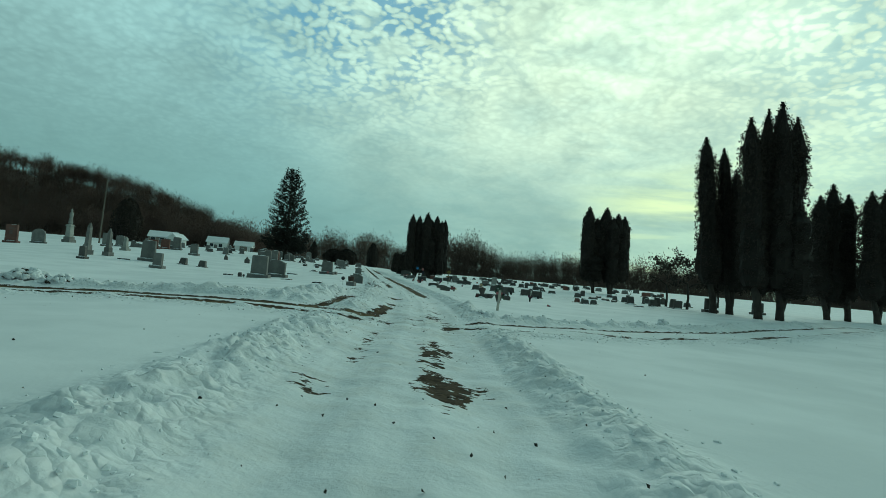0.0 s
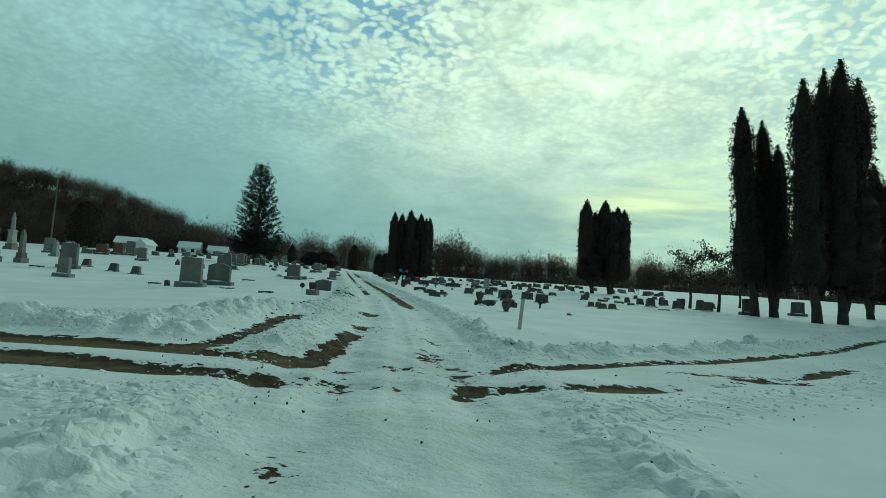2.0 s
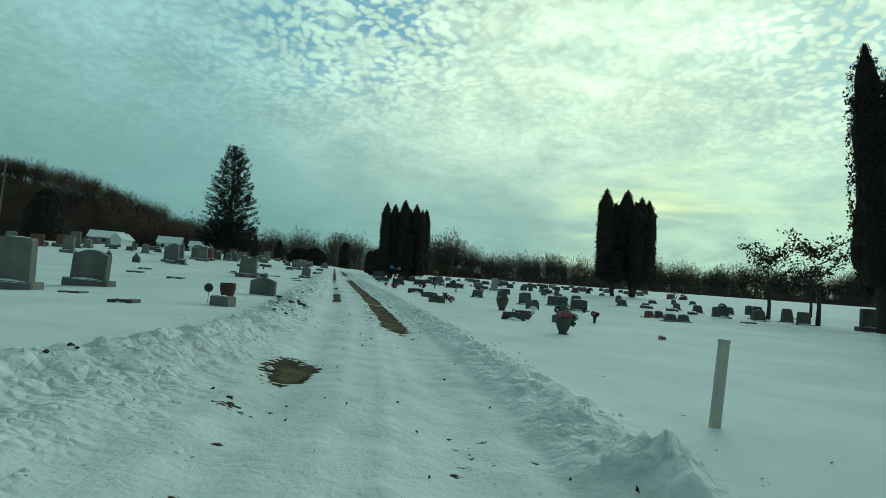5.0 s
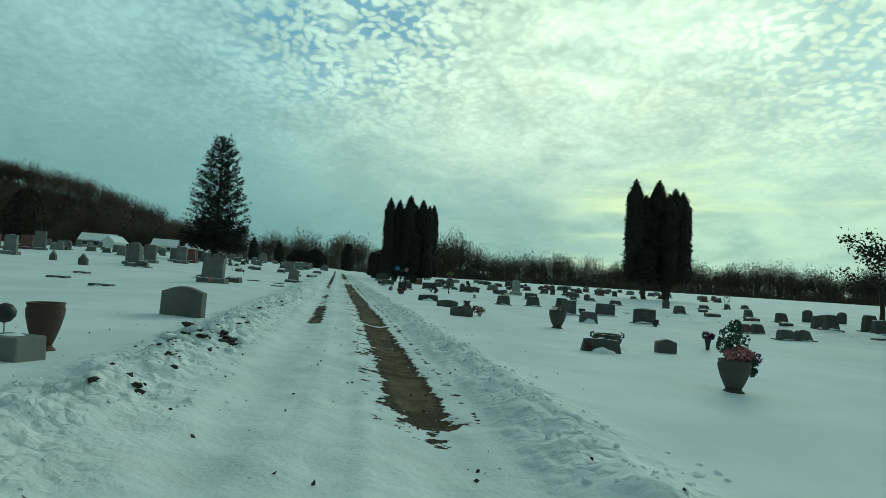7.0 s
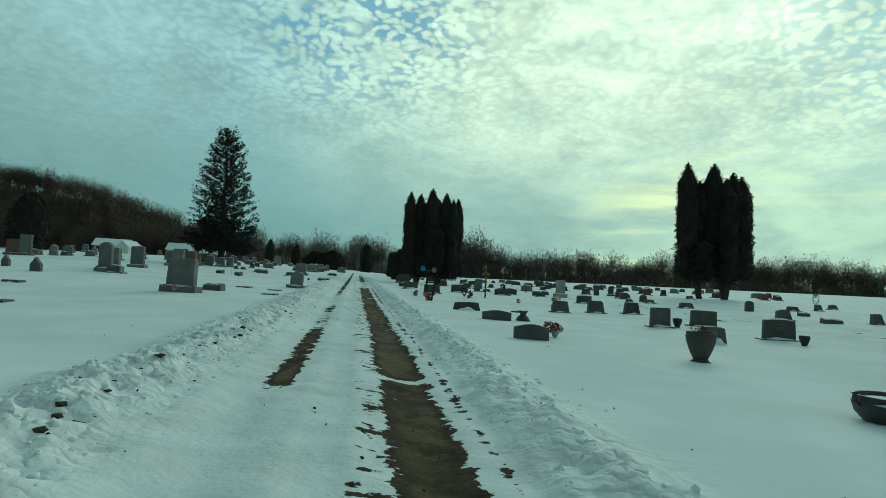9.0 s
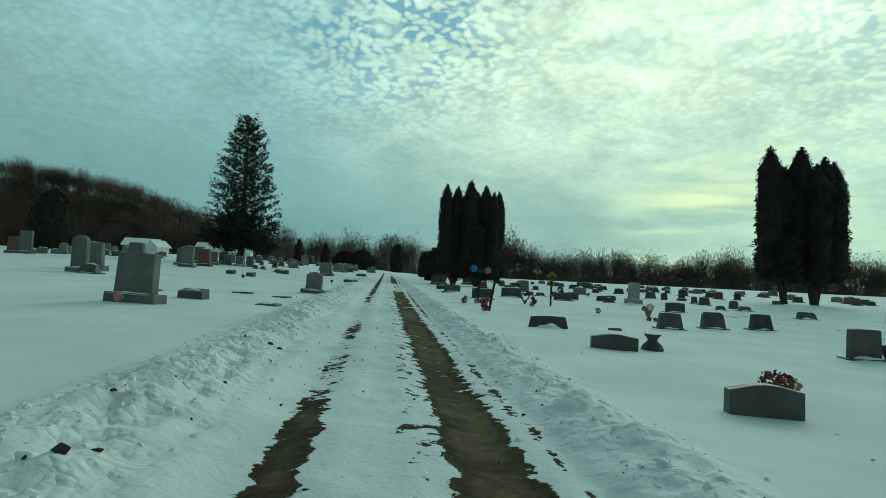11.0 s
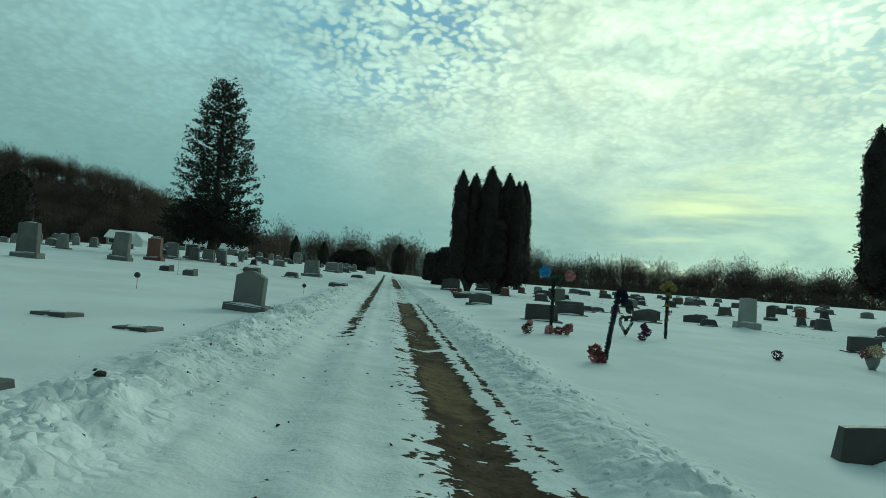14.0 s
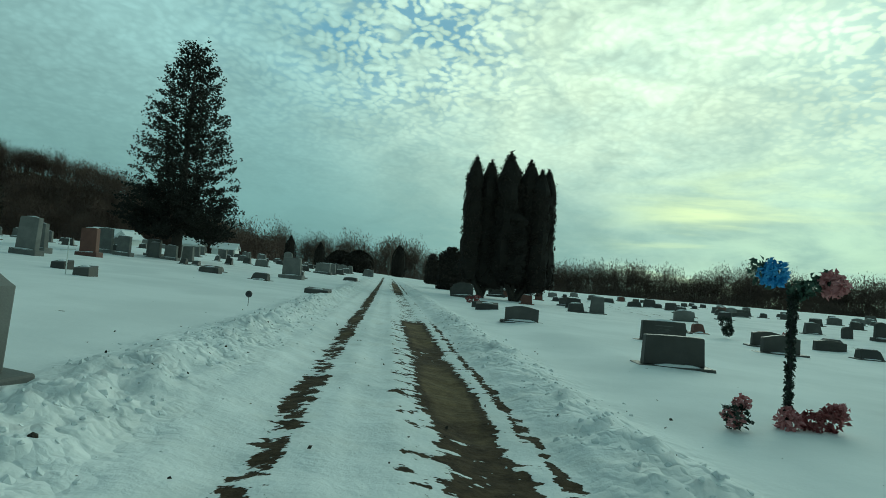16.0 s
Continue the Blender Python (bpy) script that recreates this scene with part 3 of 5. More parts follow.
# ---- trees ----
def column_meshes(seed, height, radius, core, tufts, leaf=1.0):
    """Foliage of one leader of a columnar evergreen, from its lowest spray up: a core with the inner shade in its dark
    colour, and hanging tufts.
    """
    r = random.Random(seed)

    def girth(f):
        f = max(0.002, min(0.999, f))
        foot = min(1.0, 0.55 + 0.45 * f / 0.08)
        tip = min(1.0, ((1.0 - f) / 0.16) ** 0.72)
        return radius * foot * (1.06 - 0.17 * f) * tip

    verts, faces = [], []
    rings, sides = 30, 12
    for i in range(rings + 1):
        f = i / rings
        for k in range(sides):
            a = 2 * math.pi * k / sides
            rr = girth(f) * (0.84 - (0.84 - core) * smooth(0.12, 0.40, f) + 0.26 * noise.noise(Vector((math.cos(a) * 1.6, math.sin(a) * 1.6, f * height * 0.9 + seed))))
            verts.append(Vector((rr * math.cos(a), rr * math.sin(a), f * height * 0.985)))
    for i in range(rings):
        for k in range(sides):
            faces.append((i * sides + k, i * sides + (k + 1) % sides, (i + 1) * sides + (k + 1) % sides, (i + 1) * sides + k))
    faces.append(tuple(range(sides))[::-1])
    faces.append(tuple(rings * sides + k for k in range(sides)))
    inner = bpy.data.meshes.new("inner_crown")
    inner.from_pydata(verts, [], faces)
    inner.materials.append(NEEDLES_SHADE)
    verts, faces = [], []
    for _ in range(int(tufts * height)):
        f = r.random() ** 1.05
        a = r.uniform(0, 2 * math.pi)
        reach = girth(f) * r.uniform(0.66, 1.02) + max(0.0, r.gauss(0, 0.05)) * min(1.0, (1 - f) * 8)
        droop = -r.uniform(0.10, 0.45) if f < 0.85 else 0.02
        for _ in range(9):
            q = r.random()
            aa = a + r.gauss(0, 0.10) / max(0.25, reach)
            rr = reach - 0.16 * (1 - q) + r.gauss(0, 0.05)
            scrap(verts, faces, (rr * math.cos(aa), rr * math.sin(aa), f * height + droop * q + r.gauss(0, 0.06)), r.uniform(0.08, 0.20) * leaf * (1.0 if f < 0.85 else 0.7), (math.cos(a) * 0.6, math.sin(a) * 0.6, 1.0), r)
    for _ in range(16):
        scrap(verts, faces, (r.gauss(0, 0.05), r.gauss(0, 0.05), height * 0.985 + r.uniform(-0.5, 0.12)), r.uniform(0.08, 0.18), (0, 0, 1), r)
    crown = bpy.data.meshes.new("crown")
    crown.from_pydata(verts, [], faces)
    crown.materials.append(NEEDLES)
    return inner, crown


COLUMNS = [column_meshes(5, 10.0, 1.0, 0.80, 60), column_meshes(9, 11.0, 1.0, 0.80, 60), column_meshes(14, 12.0, 1.0, 0.62, 84, 0.85), column_meshes(23, 11.0, 1.0, 0.62, 82, 0.85)]
TALL = (10.0, 11.0, 12.0, 11.0)


def column_tree(cx, cy, foot, leaders, group, stem=1.9, girth=0.25, airy=False):
    """One arborvitae: a stout forked trunk that carries several upright leaders: x, y, height, radius, lean."""
    fx, fy = foot
    ob = thing("columnar_evergreen", cx + fx, cy + fy, 0, 0.05, "dark columnar arborvitae with several upright leaders on a stout trunk", "tree", group)
    for n, (dx, dy, h, w, lean) in enumerate(leaders):
        bm = bmesh.new()
        ex, ey, lx = dx - fx, dy - fy, math.tan(radians(lean))
        k = girth * (1.0 if n == 0 else 0.62)
        tube(bm, [(0.05 * n * (-1) ** n, 0.04 * n, -0.25), (ex * 0.22, ey * 0.22, stem * 0.45), (ex * 0.55 + lx * stem, ey * 0.55, stem * 1.0), (ex + lx * 3.5, ey, 3.5), (ex + lx * h * 0.8, ey, h * 0.8)],
             [k * 1.25, k, k * 0.85, k * 0.6, 0.04], 8)
        part("trunk" if n == 0 else "stem", bm, BARK, ob, flat=False)
    for n, (dx, dy, h, w, lean) in enumerate(leaders):
        which = (n + int(h * 10)) % 2 + (2 if airy and h > 10.5 else 0)
        low = stem + (0.25, -0.2, 0.05, -0.35, 0.1)[n % 5]
        inner, crown = COLUMNS[which]
        lx = math.tan(radians(lean))
        leader = new("crown", crown)
        leader.parent = ob
        leader.matrix_basis = pose(dx - fx + lx * low, dy - fy, low, 0, lean, 61 * n + 25 * int(h)) @ Matrix.Diagonal((w, w, (h - low) / TALL[which], 1.0))
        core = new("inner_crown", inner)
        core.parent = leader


def clump(cx, cy, trees, group, stem=1.9, airy=False):
    for foot, leaders in trees:
        column_tree(cx, cy, foot, leaders, group, stem, 0.25, airy)


clump(6.1, 102.0, (((-1.6, 0.2), ((-2.75, 0, 11.3, 0.92, -1), (-1.55, 0.4, 11.1, 0.98, 0), (-2.2, 0.8, 7.6, 1.15, 0), (-0.9, 0.3, 6.5, 1.1, 0))),
                   ((0.9, 0), ((-0.15, -0.3, 11.8, 1.12, 0), (0.75, 0.5, 10.6, 1.05, 0), (1.6, 0.3, 11.4, 1.05, 0), (2.45, -0.2, 10.6, 1.00, 0), (3.2, 0.3, 10.8, 0.84, 1), (0.6, -0.4, 7.4, 1.2, 0), (2.2, 0.5, 8.2, 1.2, 0)))), "clump at the far lane", 1.2)
clump(33.3, 86.0, (((-1.6, 0), ((-2.9, 0, 13.5, 1.22, -1), (-1.5, 0.7, 11.9, 1.25, 0), (-2.3, 0.7, 9.0, 1.55, 0), (-2.0, -0.5, 6.0, 1.6, 0))),
                   ((1.0, 0), ((-0.2, 0.3, 13.6, 1.30, 0), (1.45, -0.3, 12.7, 1.20, 0), (2.75, 0.3, 12.5, 1.15, 0), (0.6, -0.6, 12.0, 1.35, 0), (2.2, -0.4, 11.3, 1.3, 0), (2.6, 0.3, 8.0, 1.35, 0)))), "clump by the side lane", 2.2)
clump(25.1, 41.4, (((-0.5, 0.2), ((-1.0, 0, 13.7, 0.95, -4.2), (-0.2, 0.5, 9.0, 0.8, -2.6))),
                    ((0.7, 0), ((0.45, 0.3, 13.0, 0.82, -3.4), (1.1, -0.2, 11.3, 0.74, -3.2), (0.9, 0.4, 6.0, 0.9, -2)))), "clump beside the crossing track", 2.0, True)
clump(26.2, 36.9, (((-1.1, 0.1), ((-1.7, 0, 14.0, 0.98, -3.4), (-0.75, 0.6, 14.7, 0.78, -3.2), (-1.1, 0.5, 9.0, 1.15, -2))),
                   ((0.4, 0), ((0.2, -0.1, 15.2, 1.08, -2.8), (1.2, 0.3, 14.3, 1.02, -2.6), (0.4, 0.6, 10.4, 1.15, -1), (1.0, -0.3, 8.0, 1.2, 0)))), "clump beside the crossing track", 2.0, True)
clump(40.9, 49.0, (((-0.6, 0), ((-1.6, 0, 11.6, 1.1, -2), (-0.1, 0.3, 12.8, 1.1, -2))), ((1.6, 0.2), ((1.5, 0.2, 12.0, 1.1, -2), (1.0, 0.5, 9.0, 1.1, 0)))), "clump behind the near trees", 1.9, True)
clump(42.6, 46.0, (((0, 0), ((-0.8, 0, 11.8, 1.1, -2), (0.9, 0.3, 12.2, 1.1, -2))),), "clump behind the near trees", 1.9, True)


def spruce_tree(x, y, height, radius):
    """A tall spruce: whorls of boughs that carry separate sprays, with sky between them."""
    ob = thing("spruce_tree", x, y, 0, 0.1, "tall dark spruce with gaps between its drooping boughs", "tree")
    r = random.Random(23)
    bm = bmesh.new()
    tube(bm, [(0, 0, -0.3), (0.05, 0.02, 2.0), (0.0, 0.1, height * 0.5), (0.02, 0, height)], [0.42, 0.34, 0.2, 0.03], 10)
    part("trunk", bm, BARK, ob, flat=False)
    verts, faces = [], []
    bm = bmesh.new()
    count = 260
    for k in range(count):
        f = (k + r.random()) / count
        z = 2.5 + f ** 1.12 * (height - 2.8)
        up = (z - 2.5) / (height - 2.5)
        reach = radius * max(0.0, 1 - up) ** 0.62 * r.uniform(0.72, 1.06) + 0.14
        if up < 0.10:
            reach *= 0.80 + up * 2.0
        a = k * 2.39996 + r.uniform(-0.35, 0.35)
        d = Vector((math.cos(a), math.sin(a), 0))
        sag = 0.10 + 0.34 * (1 - up)
        mid = d * reach * 0.6 + Vector((0, 0, z - sag * reach * 0.6))
        tip = d * reach + Vector((0, 0, z - sag * reach * 0.55 + 0.10 * reach + (0.35 if up > 0.5 else 0.12)))
        if k % 2 == 0:
            tube(bm, [(0, 0, z), mid, tip], [0.045, 0.03, 0.012], 4)
        sprays = 1 + int(reach * (1.4 if up > 0.25 else 2.5))
        for q in range(sprays):
            g = 1.0 if q == 0 else r.uniform(0.25, 0.95)
            p = Vector((0, 0, z)).lerp(mid, g / 0.6) if g < 0.6 else mid.lerp(tip, (g - 0.6) / 0.4)
            p = p + d.cross(Vector((0, 0, 1))) * r.gauss(0, 0.10 + 0.14 * reach * g)
            size = r.uniform(0.24, 0.46)
            way = (d * 0.8 + Vector((r.gauss(0, 0.35), r.gauss(0, 0.35), 0.25 + 0.5 * up))).normalized()
            for _ in range(24):
                l = r.uniform(-1.0, 1.1)
                spot = p + way * l * size * 1.15 + Vector((r.gauss(0, 1), r.gauss(0, 1), r.gauss(-0.25, 0.8))) * size * 0.40 * (1.15 - 0.55 * abs(l))
                scrap(verts, faces, spot, r.uniform(0.11, 0.24), way + Vector((0, 0, -0.2)), r)
    for _ in range(120):
        h = r.uniform(0, 1.3)
        scrap(verts, faces, (r.gauss(0, 0.04 + 0.22 * h), r.gauss(0, 0.04 + 0.22 * h), height - h + 0.15), r.uniform(0.12, 0.24), (0, 0, 1), r)
    part("bough_frame", bm, BARK, ob)
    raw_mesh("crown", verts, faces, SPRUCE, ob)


spruce_tree(-18.1, 99.0, 15.7, 4.3)


def limb(verts, faces, points, radii):
    """A three-sided limb along points."""
    base = None
    for i, p in enumerate(points):
        d = (points[min(i + 1, len(points) - 1)] - points[max(i - 1, 0)]).normalized()
        u = d.orthogonal().normalized()
        v = d.cross(u)
        row = len(verts)
        verts += [p + radii[i] * (u * math.cos(2.0944 * k) + v * math.sin(2.0944 * k)) for k in range(3)]
        if base is not None:
            faces += [(base + k, base + (k + 1) % 3, row + (k + 1) % 3, row + k) for k in range(3)]
        base = row


def bare_tree_shapes(count, height, seed, twigs=480, stout=1.0, lower=0.0):
    """Leafless trees: trunk, rising limbs and a rounded haze of fine twigs."""
    shapes = []
    for n in range(count):
        r = random.Random(seed + n)
        verts, faces = [], []
        h = height
        lean = Vector((r.gauss(0, 0.03), r.gauss(0, 0.03), 0)) * h
        low, wide, high = r.uniform(0.44, 0.56) - lower, r.uniform(0.22, 0.34) + lower, r.uniform(0.40, 0.48)
        centre = Vector((0, 0, low * h)) + lean * 0.6
        limb(verts, faces, [Vector((0, 0, -0.3)), lean * 0.3 + Vector((0, 0, 0.35 * h)), lean + Vector((0, 0, 0.86 * h))], [0.016 * h, 0.011 * h, 0.002 * h])
        for k in range(10):
            a = k * 2.4 + r.uniform(-0.4, 0.4)
            foot = lean * 0.4 + Vector((0, 0, h * (0.20 + 0.045 * k)))
            tip = centre + Vector((math.cos(a) * wide, math.sin(a) * wide, high * r.uniform(-0.1, 0.85))) * h * r.uniform(0.75, 1.0)
            mid = foot.lerp(tip, 0.5) + Vector((math.cos(a), math.sin(a), -0.3)) * h * 0.03
            limb(verts, faces, [foot, mid, tip], [0.0065 * h, 0.0045 * h, 0.0015 * h])
        for _ in range(twigs):
            d = Vector((r.gauss(0, 1), r.gauss(0, 1), r.gauss(0.15, 0.9))).normalized()
            lobe = 1 + 0.42 * noise.noise(d * 1.8 + Vector((seed + n * 5.3, 0, 0)))
            p = centre + Vector((d.x * wide, d.y * wide, d.z * high)) * h * lobe * r.random() ** 0.60
            way = ((p - Vector((0, 0, 0.26 * h))).normalized() + Vector((r.gauss(0, 0.55), r.gauss(0, 0.55), r.gauss(0.05, 0.4)))).normalized()
            u = way.orthogonal().normalized()
            u.rotate(Matrix.Rotation(r.uniform(0, 6.28), 3, way))
            l, w, k = h * r.uniform(0.035, 0.085), h * r.uniform(0.0026, 0.0050) * stout, len(verts)
            verts += [p - way * l * 0.5 + u * w, p - way * l * 0.5 - u * w, p - u * w * 0.8, p + way * l * 0.5]
            faces += [(k, k + 1, k + 2, k + 3)]
        shapes.append((np.array([tuple(v) for v in verts], np.float32), np.array(faces, np.int64)))
    return shapes


def woods(name, shapes, places, material, label):
    """Many bare trees as one uncounted mass."""
    all_v, all_f, base = [], [], 0
    for n, (x, y, z, s, a) in enumerate(places):
        v, f = shapes[n % len(shapes)]
        c, k = math.cos(a), math.sin(a)
        wide = s * (0.85 + 0.5 * ((n * 7) % 5) / 5)
        w = np.stack([(v[:, 0] * c - v[:, 1] * k) * wide + x, (v[:, 0] * k + v[:, 1] * c) * wide + y, v[:, 2] * s + z], 1)
        all_v.append(w)
        all_f.append(f + base)
        base += len(v)
    v, f = np.concatenate(all_v), np.concatenate(all_f)
    me = bpy.data.meshes.new(name)
    me.vertices.add(len(v))
    me.vertices.foreach_set("co", v.ravel())
    me.loops.add(f.size)
    me.loops.foreach_set("vertex_index", f.ravel().astype(np.int32))
    me.polygons.add(len(f))
    me.polygons.foreach_set("loop_start", np.arange(0, f.size, 4, dtype=np.int32))
    me.update()
    me.validate()
    me.materials.append(material)
    tagged(new(name, me), label, "trees", kind="stuff")


SHAPES = bare_tree_shapes(9, 10.0, 300, 480, 1.15)
TALL = bare_tree_shapes(9, 10.0, 400, 480, 1.3)
YOUNG = bare_tree_shapes(6, 10.0, 500, 220, 2.6, 0.16)


RIDGE = ((-700, 44.0), (-420, 44.0), (-260, 36.0), (-166, 27.5), (-145, 24.5), (-120, 20.5), (-105, 17.5), (-89, 11.5), (-72, 4.5), (-57, 0.5), (-40, 0.0), (0, 0.0))


def hill_height(x, y):
    """The wooded hill: it climbs to the left and away."""
    return land(x, y) - 0.6 + along(RIDGE, x) * smooth(212, 256, y)


def make_hill():
    xs, ys = [-40 - 9 * i for i in range(60)], [204 + 6 * j for j in range(26)]
    verts = [Vector((x, y, hill_height(x, y) + (0.8 * n3(x, y, 0.06, 5.0) + 0.3 * n3(x, y, 0.2, 6.0)) * smooth(212, 240, y))) for y in ys for x in xs]
    n = len(xs)
    faces = [(j * n + i + 1, j * n + i, (j + 1) * n + i, (j + 1) * n + i + 1) for j in range(len(ys) - 1) for i in range(n - 1)]
    tagged(raw_mesh("hillside", verts, faces, LITTER, smooth_it=True), "brown leaf-covered hillside under bare woods", "hill", kind="structure")


make_hill()
spots = []
for _ in range(760):
    y = rng.uniform(214, 272)
    x = -50 - 170 * rng.random() ** 1.1
    spots.append((x, y, hill_height(x, y), rng.choice((0.85, 0.95, 1.05, 1.2)) * rng.uniform(0.94, 1.06), rng.uniform(0, 6.28)))
woods("hillside_woods", SHAPES, spots, TWIG, "dense bare winter trees covering the hill")
spots = []
for _ in range(900):
    x = rng.uniform(-95, 430)
    y = (360 if x > 40 else 250 + (x + 110) * 0.73) - max(0.0, x - 150) * 0.25 + rng.uniform(0, 34)
    big = 1.62 + 0.55 * n3(x, 0, 0.03, 9.0) + 0.35 * n3(x, 0, 0.012, 3.0)
    spots.append((x, y, land(x, y) - 0.2, big * rng.choice((0.5, 0.68, 0.85, 1.0, 1.15, 1.4)) * rng.uniform(0.92, 1.08) * (0.84 if x < 25 else 1.0), rng.uniform(0, 6.28)))
woods("far_woods", TALL, spots, TWIG_FAR, "line of bare winter trees along the far field edge")

spots = []
for _ in range(800):
    x = rng.uniform(-95, 430)
    y = (354 if x > 40 else 246 + (x + 110) * 0.73) - max(0.0, x - 150) * 0.25 + rng.uniform(0, 14)
    spots.append((x, y, land(x, y) - 0.2, rng.uniform(0.55, 1.0) * (1.0 + 0.25 * n3(x, 0, 0.03, 9.0)) * (0.68 if x < 25 else 1.0), rng.uniform(0, 6.28)))
woods("young_woods", YOUNG, spots, TWIG_FAR, "low tangled young growth before the far trees")


def thicket(name, places, material, label, each=120):
    """A low mass of brush: many thin upright shoots, closer and shorter near the ground."""
    verts, faces = [], []
    r = random.Random(77)
    for x, y, z, w, h in places:
        for _ in range(each):
            a, q = r.uniform(0, 6.28), r.random() ** 0.5
            foot = Vector((x + w * q * math.cos(a), y + w * 0.6 * q * math.sin(a), z))
            tall = h * (1 - 0.45 * q * q) * r.uniform(0.25, 1.0)
            lean = Vector((r.gauss(0, 0.16), r.gauss(0, 0.16), 1.0)) * tall
            side = Vector((math.cos(a * 5), math.sin(a * 5), 0)) * r.uniform(0.04, 0.09)
            k = len(verts)
            verts += [foot - side, foot + side, foot + lean * 0.55 + side * 0.7, foot + lean, foot + lean * 0.5 - side * 0.8]
            faces += [(k, k + 1, k + 2, k + 3, k + 4)]
            for _ in range(3):
                f = r.uniform(0.3, 0.85)
                p = foot + lean * f
                tip = p + Vector((r.gauss(0, 0.3), r.gauss(0, 0.3), r.uniform(0.1, 0.45))) * tall * 0.45
                k = len(verts)
                verts += [p - side * 0.6, p + side * 0.6, tip]
                faces += [(k, k + 1, k + 2)]
    tagged(raw_mesh(name, verts, faces, material), label, "brush", kind="stuff")


spots = []
for _ in range(900):
    x = rng.uniform(-95, 440)
    y = (353 if x > 40 else 244 + (x + 110) * 0.73) - max(0.0, x - 150) * 0.25 + rng.uniform(-2, 8)
    spots.append((x, y, land(x, y), rng.uniform(3, 6), rng.choice((3.0, 3.8, 4.6, 5.4)) * rng.uniform(0.9, 1.15) * (0.65 if x < 25 else 1.0)))
thicket("field_edge_brush", spots, TWIG_FAR, "dark tangled brush under the far trees", 40)
spots = []
for _ in range(700):
    x = -50 - 190 * rng.random()
    y = 213 + rng.uniform(-2, 48)
    spots.append((x, y, hill_height(x, y), rng.uniform(3, 6), rng.choice((2.0, 3.0, 4.2)) * rng.uniform(0.9, 1.2)))
thicket("hillside_brush", spots, TWIG, "brown tangled brush under the trees on the hill", 45)


def evergreen_shrub(x, y, height, radius, seed, name="evergreen_shrub", label="dark rounded evergreen shrub on the snow", pointed=0.5):
    ob = thing(name, x, y, seed * 31, 0.05, label, "shrub")
    r = random.Random(seed)
    verts, faces = [], []
    rings, sides = 12, 12

    def girth(f):
        return radius * (math.sin(math.pi * min(1.0, 0.18 + 0.82 * f)) ** pointed)

    for i in range(rings + 1):
        for k in range(sides):
            f, a = i / rings, 2 * math.pi * k / sides
            rr = 0.86 * girth(f) * (1 + 0.14 * noise.noise(Vector((math.cos(a) * 2, math.sin(a) * 2, f * 3 + seed)))) + 0.01
            verts.append(Vector((rr * math.cos(a), rr * math.sin(a), f * height * 0.97)))
    for i in range(rings):
        for k in range(sides):
            faces.append((i * sides + k, i * sides + (k + 1) % sides, (i + 1) * sides + (k + 1) % sides, (i + 1) * sides + k))
    # solid core fills the crown; its darker tone paints the shade within
    raw_mesh("inner_crown", verts, faces, NEEDLES_SHADE, ob)
    verts, faces = [], []
    for _ in range(int(260 * radius * height ** 0.5)):
        f, a = r.random(), r.uniform(0, 6.28)
        rr = girth(f) * r.uniform(0.84, 1.06)
        rr *= 1 + 0.22 * noise.noise(Vector((math.cos(a) * 3, math.sin(a) * 3, f * 5 + seed)))
        scrap(verts, faces, (rr * math.cos(a), rr * math.sin(a), f * height * r.uniform(0.97, 1.03)), r.uniform(0.2, 0.42) * max(1.0, radius / 2.4), (math.cos(a), math.sin(a), 0.8), r)
    raw_mesh("crown", verts, faces, NEEDLES, ob)
    bm = bmesh.new()
    tube(bm, [(0, 0, -0.2), (0, 0, height * 0.4)], [0.16, 0.1], 6)
    part("trunk", bm, BARK, ob)


evergreen_shrub(-7.0, 246, 10.3, 2.5, 3, "far_evergreen", "tall dark evergreen where the lane ends", 0.55)
evergreen_shrub(3.0, 120, 4.7, 1.85, 4)
evergreen_shrub(1.9, 160, 5.5, 1.2, 5, pointed=0.35)
evergreen_shrub(-13, 176, 4.6, 3.0, 6)
evergreen_shrub(-17.5, 182, 4.2, 3.2, 7)
evergreen_shrub(-66.5, 220, 8.6, 2.6, 8, "far_evergreen", "dark upright evergreen before the woods", 0.6)
evergreen_shrub(-60, 135, 9.6, 3.1, 9, "far_evergreen", "broad dark evergreen before the hill", 0.55)
evergreen_shrub(-36, 215, 7.5, 1.6, 10, "far_evergreen", "dark upright evergreen before the woods", 0.8)
evergreen_shrub(-29, 222, 7.0, 1.6, 12, "far_evergreen", "dark upright evergreen before the woods", 0.8)


